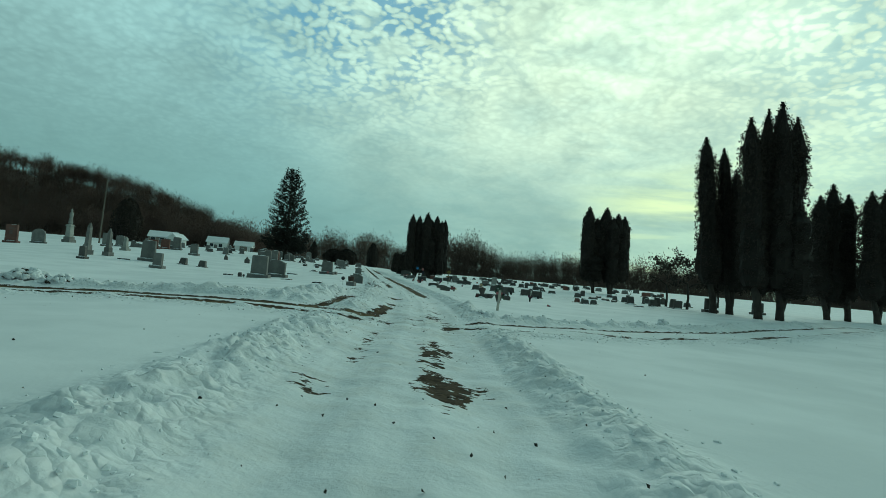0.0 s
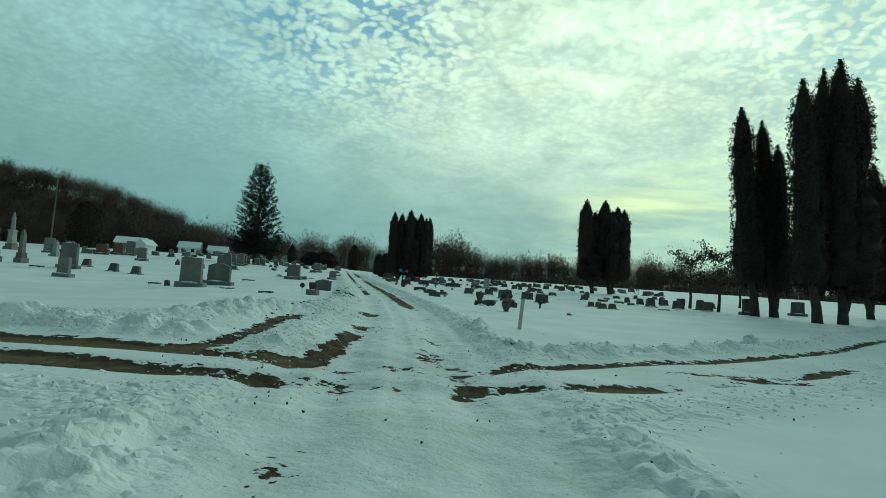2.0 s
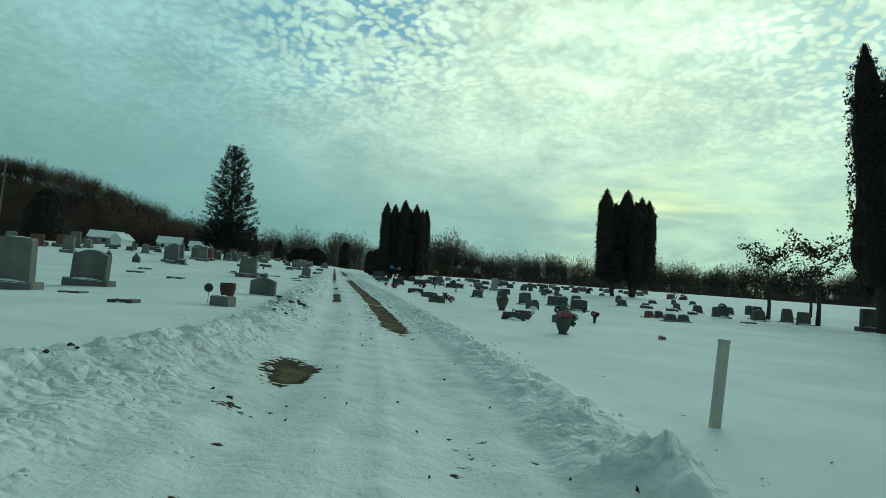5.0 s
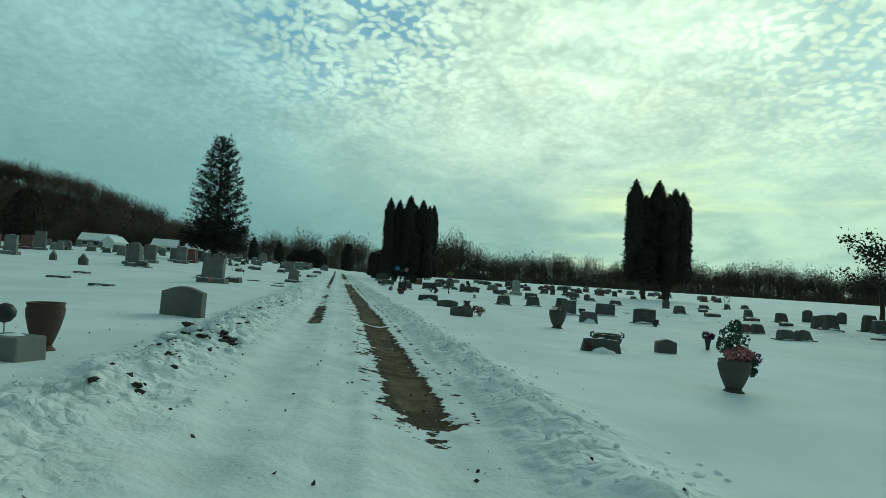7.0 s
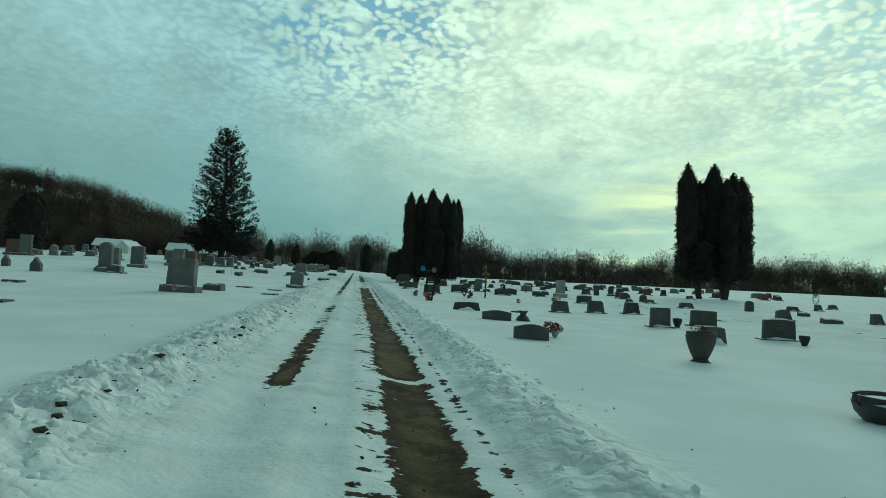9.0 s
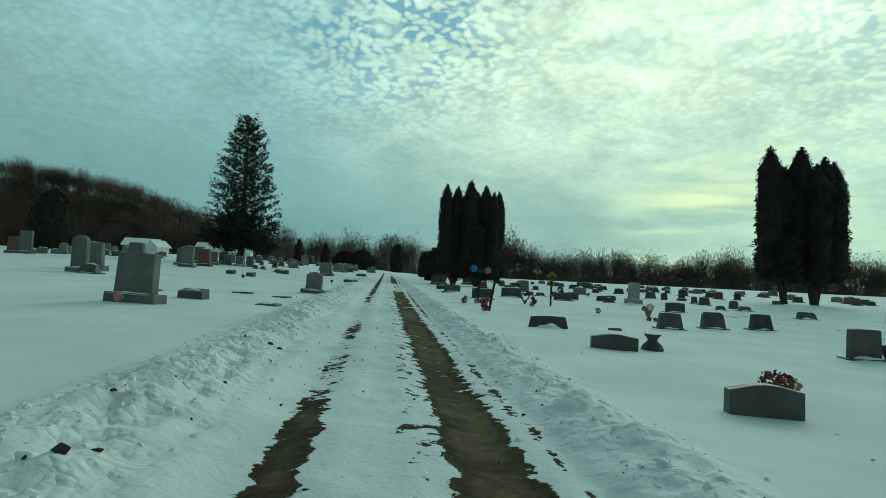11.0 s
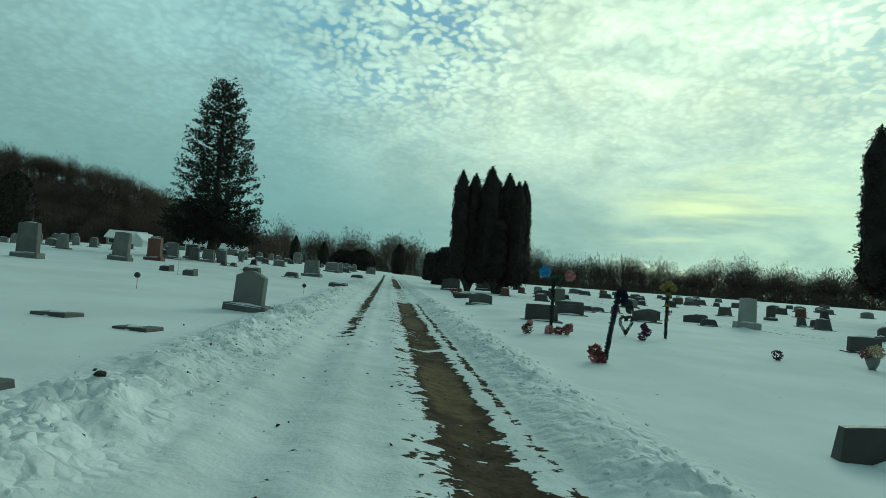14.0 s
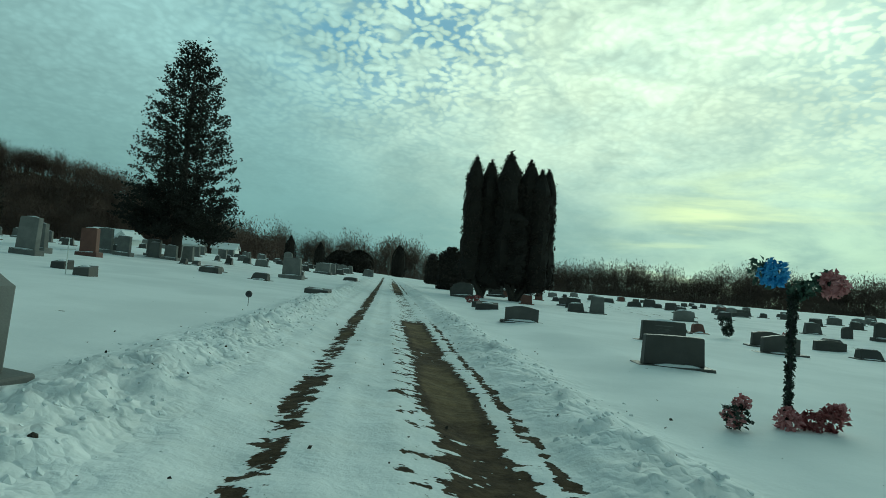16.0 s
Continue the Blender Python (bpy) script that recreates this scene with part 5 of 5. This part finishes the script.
# the tall monument with a figure on its top, and its neighbours
def monument(x, y, h):
    ob = thing("monument", x, y, -13, 0.05, "tall pale stone monument with a small figure on top", "monument")
    k = h / 3.0
    part("base", box(bmesh.new(), 0.80 * k, 0.80 * k, 0.26 * k, (0, 0, 0), 0.97, 0.02), GRANITE, ob)
    part("plinth", box(bmesh.new(), 0.62 * k, 0.62 * k, 0.26 * k, (0, 0, 0.26 * k), 0.95, 0.02), GRANITE, ob)
    part("die", box(bmesh.new(), 0.46 * k, 0.46 * k, 0.95 * k, (0, 0, 0.52 * k), 0.90, 0.02), PALE_STONE, ob)
    part("cornice", box(bmesh.new(), 0.56 * k, 0.56 * k, 0.14 * k, (0, 0, 1.47 * k), 0.66, 0.02), PALE_STONE, ob)
    part("statue", lathe(bmesh.new(), [(0.15 * k, 1.60 * k), (0.18 * k, 1.78 * k), (0.13 * k, 2.2 * k), (0.16 * k, 2.55 * k), (0.07 * k, 2.72 * k), (0.09 * k, 2.84 * k), (0.04 * k, 3.0 * k)], 12), PALE_STONE, ob, flat=False)


monument(-53.0, 99.0, 5.6)

# farther graves in loose rows, copied from a few pieces
def far_block(w, h, d, mat, words, shape="block"):
    ob = thing("gravestone", 0, -30, 0, 0, f"{words} gravestone in the far rows", "gravestone", "far graves")
    part("tablet", profile_slab(bmesh.new(), outline_of(shape, w, h), d, 0.06, 0.015), mat, ob)
    part("base", box(bmesh.new(), w + 0.3, d + 0.25, 0.10, (0, 0, 0), 0.98), mat, ob)
    part("snow_cap", lift(mound(bmesh.new(), w * 0.76, d * 0.8, 0.08, h), h - 0.01, 0.03), SNOW, ob, flat=False)
    return ob


far_kinds = [far_block(1.0, 0.60, 0.2, DARK_GRANITE, "dark low"), far_block(0.7, 0.5, 0.2, DARK_GRANITE, "dark small", "oval"), far_block(0.9, 1.1, 0.25, GRANITE, "grey upright"),
             far_block(1.2, 0.7, 0.22, GRANITE, "wide grey", "serp"), far_block(0.8, 0.75, 0.2, RED_GRANITE, "reddish", "nipped")]
far_rng = random.Random(8)
far_spots = []
for row in range(11):
    y = 92 + row * 6.0
    for k in range(14):
        if far_rng.random() < 0.42:
            far_spots.append((8 + k * 3.4 + far_rng.uniform(-1, 1), y + far_rng.uniform(-1.2, 1.2), (0, 1, 3, 0, 4)[far_rng.randrange(5)]))
        if far_rng.random() < 0.40:
            far_spots.append((-7.5 - k * 2.9 + far_rng.uniform(-1, 1) - row * 0.3, y + far_rng.uniform(-1.2, 1.2), (2, 0, 3, 2, 1)[far_rng.randrange(5)]))
for n, (x, y, k) in enumerate(far_spots):
    m = pose(x, y, ground_at(x, y)[0] - 0.04, 0, far_rng.gauss(0, 1.5), -8 + far_rng.uniform(-6, 6))
    if n < len(far_kinds):
        k = n
        far_kinds[n].matrix_basis = m
    else:
        copy_thing(far_kinds[k], m)


# ---- vases, flowers and small things ----
def urn(x, y, h, mat, words, flowers=(), yaw=0.0, wide=0.46):
    ob = thing("urn", x, y, yaw, 0.03, words, "urn")
    r = h * wide
    part("foot", lathe(bmesh.new(), [(r * 0.72, 0), (r * 0.74, h * 0.04), (r * 0.55, h * 0.10), (r * 0.46, h * 0.16)], 18), mat, ob, flat=False)
    part("bowl", lathe(bmesh.new(), [(r * 0.46, h * 0.14), (r * 0.62, h * 0.28), (r * 0.80, h * 0.48), (r * 0.96, h * 0.72), (r, h * 0.86), (r * 0.94, h * 0.93), (r * 1.0, h), (r * 0.88, h), (r * 0.84, h * 0.9)], 22), mat, ob, flat=False)
    for name, mat2, spots, count, size in flowers:
        bunch(name, mat2, ob, spots, count, size)
    return ob


urn(6.6, 42.5, 0.58, URN_GREY, "dark cast-stone urn with a few faded flowers", (("flower_head", RED, ((0.05, 0, 0.58, 0.11),), 30, 0.08), ("flower_head", CREAM, ((-0.12, 0, 0.6, 0.08),), 16, 0.07)))
urn(6.02, 33.25, 0.48, URN_GREY, "grey urn with pink silk flowers and green leaves",
    (("leaf_spray", SILK_LEAF, ((-0.06, 0, 0.80, 0.17), (0.08, 0.05, 0.74, 0.16), (-0.17, 0, 0.68, 0.12), (0.0, 0, 0.95, 0.10), (0.24, 0, 0.46, 0.09), (0.27, 0, 0.32, 0.07)), 62, 0.075),
     ("flower_head", PINK, ((0.0, -0.10, 0.58, 0.11), (-0.12, -0.06, 0.56, 0.09), (0.12, -0.08, 0.57, 0.09)), 80, 0.075), ("flower_head", PURPLE, ((0.32, 0, 0.50, 0.10),), 40, 0.07)))
urn(-2.66, 32.4, 0.54, TERRACOTTA, "brown terracotta urn on the snow", wide=0.34)
urn(4.87, 45.9, 0.20, PALE_STONE, "small pale pot of red and cream flowers", (("flower_head", RED, ((-0.16, 0, 0.28, 0.14), (0.0, 0, 0.26, 0.12)), 60, 0.08), ("flower_head", CREAM, ((0.10, 0, 0.25, 0.11),), 50, 0.07)))
urn(9.7, 61.6, 0.30, GRANITE, "grey planter with cream and red flowers", (("flower_head", CREAM, ((0.05, 0, 0.40, 0.18),), 90, 0.08), ("flower_head", RED, ((-0.16, 0, 0.36, 0.12),), 50, 0.08)))
urn(12.2, 47.0, 0.30, BLACK_MATT, "dark low vase beside a gravestone")
urn(10.8, 51.2, 0.34, BLACK_MATT, "dark low vase beside a gravestone")


def hourglass_vase(x, y, h):
    ob = thing("stone_vase", x, y, 0, 0.03, "dark stone vase with a flared neck beside a gravestone", "vase")
    part("bowl", lathe(bmesh.new(), [(0.22, 0), (0.235, h * 0.1), (0.20, h * 0.35), (0.10, h * 0.62), (0.10, h * 0.72), (0.17, h * 0.95), (0.175, h), (0.12, h)], 18), DARK_GRANITE, ob, flat=False)
    part("snow_cap", lift(mound(bmesh.new(), 0.2, 0.2, 0.05, 2.0), h * 0.98), SNOW, ob, flat=False)


hourglass_vase(5.25, 50.7, 0.36)
bowl = thing("planter_bowl", 6.35, 38.3, 0, 0.03, "dark wide planter bowl filled with snow behind a gravestone", "planter")
part("bowl", lathe(bmesh.new(), [(0.14, 0), (0.22, 0.03), (0.31, 0.13), (0.34, 0.24), (0.31, 0.29), (0.34, 0.32), (0.30, 0.32), (0.28, 0.27)], 22), DARK_GRANITE, bowl, flat=False)
part("snow_fill", lift(mound(bmesh.new(), 0.6, 0.6, 0.05, 6.0), 0.28), SNOW, bowl, flat=False)
for side in (-1, 1):
    part("handle", tube(bmesh.new(), [(side * 0.30, 0, 0.20), (side * 0.40, 0, 0.26), (side * 0.40, 0, 0.34), (side * 0.33, 0, 0.36)], [0.025, 0.025, 0.022, 0.02], 8), DARK_GRANITE, bowl, flat=False)
cone = thing("cone_vase", 9.5, 39.3, 0, 0.05, "slim dark cone vase of dried flowers", "vase")
part("cup", lathe(bmesh.new(), [(0.035, 0), (0.04, 0.02), (0.055, 0.18), (0.085, 0.34), (0.09, 0.36), (0.07, 0.36)], 14), BLACK_MATT, cone, flat=False)
bunch("flower_head", PURPLE, cone, ((-0.06, 0, 0.42, 0.10), (0.10, 0, 0.40, 0.08)), 50, 0.08)
bunch("flower_head", CREAM, cone, ((0.0, 0, 0.46, 0.06),), 20, 0.06)


def snow_lump(x, y, w, h, seed):
    """A heap of broken snow and frozen dirt thrown up by the plough."""
    ob = thing("snow_heap", x, y, seed * 20, 0.03, "heap of broken ploughed snow mixed with frozen dirt", "snow heap")
    r = random.Random(seed * 7)
    for name, mat, count, low, high in (("snow_chunks", SNOW, int(20 + 60 * w), 0.10, 0.30), ("dirt_clods", EARTH, int(8 + 26 * w), 0.07, 0.17)):
        bm = bmesh.new()
        for n in range(count):
            a, q = r.uniform(0, 6.28), r.random() ** 0.6
            size = h * r.uniform(low, high)
            at = Vector((math.cos(a) * q * w * 0.5, math.sin(a) * q * w * 0.38, h * 0.75 * (1 - q ** 1.6) * r.uniform(0.5, 1.0)))
            made = bmesh.ops.create_icosphere(bm, subdivisions=2, radius=1.0)["verts"]
            for v in made:
                k = 1 + 0.8 * noise.noise(v.co * 1.5 + Vector((seed + n * 3.7, 0, 0))) + 0.55 * noise.noise(v.co * 3.4 + Vector((n, 0, 0)))
                v.co = at + Vector((v.co.x * 1.2, v.co.y, v.co.z * 0.85)) * k * size
        part(name, bm, mat, ob, flat=False)


snow_lump(11.5, 23.9, 0.45, 0.40, 1)
snow_lump(2.45, 18.4, 0.26, 0.20, 2)
snow_lump(-10.3, 18.0, 1.1, 0.30, 3)
snow_lump(-11.6, 18.5, 1.4, 0.38, 4)
snow_lump(-12.9, 18.9, 1.2, 0.30, 5)

block = thing("stone_block", -2.60, 31.75, -20, 0.04, "low grey granite block with snow on top", "gravestone")
part("block", box(bmesh.new(), 0.48, 0.34, 0.27, (0, 0, 0), 0.96, 0.02), GRANITE, block)
part("snow_cap", lift(mound(bmesh.new(), 0.36, 0.26, 0.05, 3.0), 0.265), SNOW, block, flat=False)


def ball_stake(x, y, h, r):
    ob = thing("stake_ornament", x, y, rng.uniform(0, 90), 0.1, "dark round ornament on a thin stake in the snow", "ornament", "stake ornaments")
    part("stake", tube(bmesh.new(), [(0, 0, 0), (0.01, 0, h * 0.5), (0, 0, h)], [0.008] * 3, 5), STEEL, ob)
    bm = bmesh.new()
    lathe(bm, [(r * 0.05, -r), (r * 0.55, -r * 0.82), (r * 0.93, -r * 0.3), (r * 0.97, r * 0.2), (r * 0.6, r * 0.8), (r * 0.05, r)], 14)
    for v in bm.verts:
        v.co.x *= 1 + 0.08 * math.sin(7 * math.atan2(v.co.y, v.co.x))
        v.co.z += h
    part("ball", bm, BLACK_MATT, ob, flat=False)


ball_stake(-3.12, 32.5, 0.46, 0.11)
ball_stake(-7.2, 64.0, 0.44, 0.075)
ball_stake(-4.25, 69.9, 0.36, 0.075)
ball_stake(-8.6, 32.6, 0.22, 0.07)
ball_stake(10.9, 76.2, 0.42, 0.07)

marker = thing("marker_post", 4.0, 23.45, 0, 0.1, "weathered pale wooden marker post leaning in the snow", "post")
marker.matrix_basis = marker.matrix_basis @ pose(0, 0, 0, 0, 4, 0)
part("post", box(bmesh.new(), 0.10, 0.06, 0.95, (0, 0, 0), 0.98, 0.008), POST_WOOD, marker)
part("cap_edge", box(bmesh.new(), 0.104, 0.064, 0.03, (0, 0, 0.93), 0.9), POST_WOOD, marker)

white = thing("white_stake", -9.9, 72.9, 0, 0.1, "thin white stake with a short cross arm", "stake")
part("stake", tube(bmesh.new(), [(0, 0, 0), (0, 0, 1.05)], [0.014, 0.012], 6), WHITE_PAINT, white)
part("arm", tube(bmesh.new(), [(-0.2, 0, 0.72), (0.2, 0, 0.76)], [0.012, 0.012], 6), WHITE_PAINT, white)


def garland(verts, faces, points, radius, count, size):
    for _ in range(count):
        k = rng.uniform(0, len(points) - 1.001)
        p = Vector(points[int(k)]).lerp(Vector(points[int(k) + 1]), k % 1)
        d = Vector((rng.gauss(0, 1), rng.gauss(0, 1), rng.gauss(0, 0.5))).normalized()
        scrap(verts, faces, p + d * radius * rng.uniform(0.4, 1.0), size * rng.uniform(0.7, 1.3), d)


def garland_pole(x, y, points, tinsel, words, tops, name="garland_pole"):
    ob = thing(name, x, y, 0, 0.1, words, "decoration")
    part("pole", tube(bmesh.new(), points, [0.025] * len(points), 6), BLACK_MATT, ob)
    verts, faces = [], []
    garland(verts, faces, points, 0.045, int(420 * len(points)), 0.034)
    raw_mesh("garland", verts, faces, tinsel, ob)
    for mat, spots, count, size in tops:
        bunch("flower_head", mat, ob, spots, count, size)
    return ob


garland_pole(2.92, 62.86, [(0, 0, 0), (0.0, 0, 0.75), (0.0, 0, 1.32), (0.12, 0, 1.40)], TINSEL_GREEN, "garland-wrapped pole with blue and pink flower bunches",
             ((BLUE, ((-0.23, -0.03, 1.54, 0.14),), 130, 0.09), (PINK, ((0.37, -0.03, 1.48, 0.13),), 120, 0.09), (SILK_LEAF, ((-0.25, 0.09, 1.55, 0.16), (0.38, 0.09, 1.49, 0.14), (0.05, 0.02, 1.40, 0.10), (0.18, 0.02, 1.44, 0.08)), 30, 0.09)))
garland_pole(6.4, 64.5, [(0, 0, 0), (0.0, 0, 0.8), (0.02, 0, 1.50)], TINSEL_GREEN, "tinsel-wrapped pole with a yellow bow on top",
             ((YELLOW, ((-0.13, 0, 1.46, 0.09), (0.16, 0, 1.46, 0.09), (0.02, 0, 1.54, 0.11), (0.02, 0, 1.28, 0.07), (0.01, 0, 1.0, 0.05), (0.0, 0, 0.6, 0.04)), 60, 0.09),))
garland_pole(2.88, 58.92, [(0, 0, 0), (0.08, 0, 0.6), (0.17, 0, 1.18), (0.21, 0, 1.30), (0.28, 0, 1.27), (0.30, 0, 1.10)], TINSEL_NAVY, "navy tinsel-wrapped crook pole leaning in the snow",
             ((TINSEL_NAVY, ((0.28, 0, 1.14, 0.09),), 60, 0.06),))


def heart_wreath(x, y, s, mat, words, stem=0.1):
    ob = thing("heart_wreath", x, y, 30, 0.03, words, "decoration")
    pts = []
    for k in range(25):
        a = 2 * math.pi * k / 24
        pts.append((s * 0.030 * 16 * math.sin(a) ** 3, 0, stem + s * (0.55 + 0.032 * (13 * math.cos(a) - 5 * math.cos(2 * a) - 2 * math.cos(3 * a) - math.cos(4 * a)))))
    part("wire", tube(bmesh.new(), [(0, 0, -0.05)] + [pts[12]], [0.01, 0.01], 5), STEEL, ob)
    verts, faces = [], []
    garland(verts, faces, pts, 0.045 * s / 0.5, 900, 0.038)
    raw_mesh("garland", verts, faces, mat, ob)
    return ob


heart_wreath(5.13, 64.0, 0.48, TINSEL_GREEN, "heart-shaped dark garland wreath standing in the snow")
heart_wreath(29.5, 68.0, 0.9, PALE_STONE, "pale heart-shaped wreath on a stand", 0.3)


def flowers(x, y, spots, words):
    ob = thing("flower_bunch", x, y, 0, 0.02, words, "flowers", "grave flowers")
    for n, (mat, places, count, size) in enumerate(spots):
        bunch("flower_head", mat, ob, places, count, size)


flowers(2.3, 62.7, ((PINK, ((0, 0, 0.14, 0.10), (0.08, 0, 0.28, 0.08)), 40, 0.07), (TINSEL_GREEN, ((0.04, 0, 0.16, 0.14),), 60, 0.07)), "pink artificial flowers in the snow")
flowers(2.98, 62.75, ((RED, ((0.3, 0, 0.14, 0.13), (0.1, 0, 0.10, 0.12)), 60, 0.08), (PINK, ((-0.12, 0, 0.10, 0.12), (0.35, 0, 0.2, 0.1)), 60, 0.08)), "red and pink artificial flowers at a pole")
flowers(5.34, 63.4, ((PURPLE, ((0, 0, 0.13, 0.12), (0.02, 0, 0.36, 0.09), (0.1, 0, 0.24, 0.1)), 60, 0.08),), "dark plum artificial flowers in the snow")
flowers(2.74, 58.84, ((RED, ((-0.05, 0, 0.22, 0.11), (0.04, 0, 0.12, 0.10)), 70, 0.08), (PINK, ((-0.06, 0, 0.10, 0.08),), 40, 0.07)), "red artificial flowers at the foot of a pole")
flowers(9.25, 33.9, ((PINK, ((0, 0, 0.06, 0.08),), 50, 0.07), (PURPLE, ((0.08, -0.03, 0.04, 0.07),), 30, 0.06)), "faded pink flowers lying on the snow")
flowers(8.9, 59.6, ((RED, ((0, 0, 0.10, 0.10),), 40, 0.08), (PURPLE, ((0.25, 0, 0.08, 0.09),), 40, 0.07)), "dark red flowers in the snow")
flowers(7.7, 61.8, ((PURPLE, ((0, 0, 0.12, 0.12),), 50, 0.08),), "dark flowers in the snow")
flowers(-5.95, 51.35, ((PINK, ((0.1, -0.25, 0.22, 0.10),), 60, 0.07),), "pink flowers at a gravestone's base")
flowers(4.6, 37.1, ((RED, ((0.75, -0.2, 0.10, 0.08),), 40, 0.07),), "red flowers at a gravestone's foot")
flowers(2.2, 88.0, ((RED, ((0, 0, 0.2, 0.2), (0.4, 0, 0.3, 0.2)), 60, 0.12),), "red flowers before a gravestone")
flowers(11.6, 76.0, ((RED, ((0, -0.2, 0.35, 0.14),), 40, 0.09),), "red flowers on a gravestone")
flowers(9.9, 76.5, ((TINSEL_GREEN, ((0, 0, 0.55, 0.22), (0.1, 0, 0.3, 0.2)), 90, 0.12),), "dark evergreen spray on a stand")

# the flat-topped pole where the lane ends
far_pole = thing("utility_pole", -9.6, 236, 0, 0.2, "tall wooden utility pole by the far trees", "pole")
part("pole", tube(bmesh.new(), [(0, 0, 0), (0.05, 0, 10.5)], [0.16, 0.11], 8), POLE_WOOD, far_pole)
near_pole = thing("utility_pole", -54.5, 112, 0, 0.2, "tall wooden utility pole before the hill", "pole")
part("pole", tube(bmesh.new(), [(0, 0, 0), (0.3, 0, 12.4)], [0.16, 0.10], 8), POLE_WOOD, near_pole)


# ---- broken snow along the banks, grass and bark scraps ----
def clods():
    r = random.Random(31)
    verts, faces = [], []
    dverts, dfaces = [], []
    ball = bmesh.new()
    bmesh.ops.create_icosphere(ball, subdivisions=1, radius=1.0)
    bv = [v.co.copy() for v in ball.verts]
    bf = [[v.index for v in f.verts] for f in ball.faces]
    ball.free()

    def clod(x, y, s):
        base, k = len(verts), ground_at(x, y)[0]
        q = Matrix.Rotation(r.uniform(0, 6.28), 3, Vector((r.random(), r.random(), r.random() + 0.1)).normalized())
        for v in bv:
            w = q @ Vector((v.x * r.uniform(0.55, 1.3), v.y * r.uniform(0.55, 1.3), v.z * r.uniform(0.4, 1.1)))
            verts.append(Vector((x, y, k - s * 0.3)) + w * s)
        faces.extend([[base + i for i in f] for f in bf])

    for _ in range(9000):
        y = r.uniform(2, 75)
        side = r.random()
        dx = r.gauss(-1.92, 0.34) if side < 0.58 else r.gauss(1.9, 0.27)
        if y < 30 and r.random() < 0.35:
            dx *= r.uniform(1.0, 1.25)
        x = along(LANE, y) + dx
        if n3(x, y, 0.7, 91.0) > r.uniform(-0.5, 0.35):
            clod(x, y, min(0.07, 0.010 + abs(r.gauss(0, 0.018))))
    for _ in range(3200):
        x = r.uniform(-16, 26)
        s = 0.45 if x > 0 else 0.12
        dy = (r.gauss(-2.2, 0.5) if r.random() < 0.5 else r.gauss(2.1, 0.45)) * math.sqrt(1 + s * s)
        y = along(CROSS, x) + dy
        if abs(x - along(LANE, y)) > 1.4:
            clod(x, y, min(0.06, 0.012 + abs(r.gauss(0, 0.017))))
    tagged(raw_mesh("snow_clods", verts, faces, SNOW), "broken lumps of ploughed snow along the banks", "snow", kind="stuff")
    for _ in range(900):
        if r.random() < 0.7:
            y = r.uniform(2, 70)
            x = along(LANE, y) + r.gauss(0, 1.6)
        else:
            x = r.uniform(-12, 20)
            y = along(CROSS, x) + r.gauss(0, 1.8)
        scrap(dverts, dfaces, (x, y, ground_at(x, y)[0] + 0.012), r.uniform(0.012, 0.045), (r.gauss(0, 1), r.gauss(0, 1), 0.1), r)
    everts, efaces = [], []
    for _ in range(150):
        y = r.choice((r.gauss(32.0, 0.9), r.gauss(41.0, 2.5), r.gauss(21.0, 1.6), r.gauss(52.0, 5.0), r.gauss(33.0, 0.5)))
        x = along(LANE, y) + r.gauss(-1.75 if y > 26 else -2.62, 0.20)
        base, k, q = len(everts), ground_at(x, y)[0], min(0.06, 0.010 + abs(r.gauss(0, 0.020))) * (1.0 if y > 29 else 1.2)
        for v in bv:
            everts.append(Vector((x + v.x * q * r.uniform(0.6, 1.5), y + v.y * q * r.uniform(0.6, 1.3), k + v.z * q * r.uniform(0.4, 0.9))))
        efaces.extend([[base + i for i in f] for f in bf])
    cverts, cfaces = [], []
    fine = bmesh.new()
    bmesh.ops.create_icosphere(fine, subdivisions=2, radius=1.0)
    fv = [v.co.copy() for v in fine.verts]
    ff = [[v.index for v in f.verts] for f in fine.faces]
    fine.free()
    for n in range(190):
        y = r.choice((r.gauss(33.9, 0.40), r.gauss(33.9, 0.40), r.gauss(36.0, 0.6), r.uniform(33, 47)))
        x = along(LANE, y) - 1.85 + r.gauss(0, 0.22)
        q = r.uniform(0.025, 0.075) * (1.0 if y < 35 else 0.7)
        dark = n % 5 == 0
        out_v, out_f = (everts, efaces) if dark else (cverts, cfaces)
        base, k, seed = len(out_v), ground_at(x, y)[0], Vector((n * 3.1, 0, 0))
        for v in fv:
            w = v * (1.0 + 0.75 * noise.noise(v * 1.3 + seed) + 0.45 * noise.noise(v * 3.0 + seed))
            out_v.append(Vector((x + w.x * q * 1.2, y + w.y * q * 1.1, k + q * (0.0 if not dark else 0.2) + w.z * q * (0.85 if not dark else 0.5))))
        out_f.extend([[base + i for i in f] for f in ff])
    tagged(raw_mesh("ploughed_chunks", cverts, cfaces, SNOW, smooth_it=True), "rounded chunks of ploughed snow heaped with earth beside the lane", "snow", kind="stuff")
    tagged(raw_mesh("earth_clods", everts, efaces, EARTH), "dark clods of frozen earth in the snow bank", "earth", kind="stuff")
    tagged(raw_mesh("bark_scraps", dverts, dfaces, BARK), "scraps of bark, grass and dirt on the snow", "debris", kind="stuff")


clods()
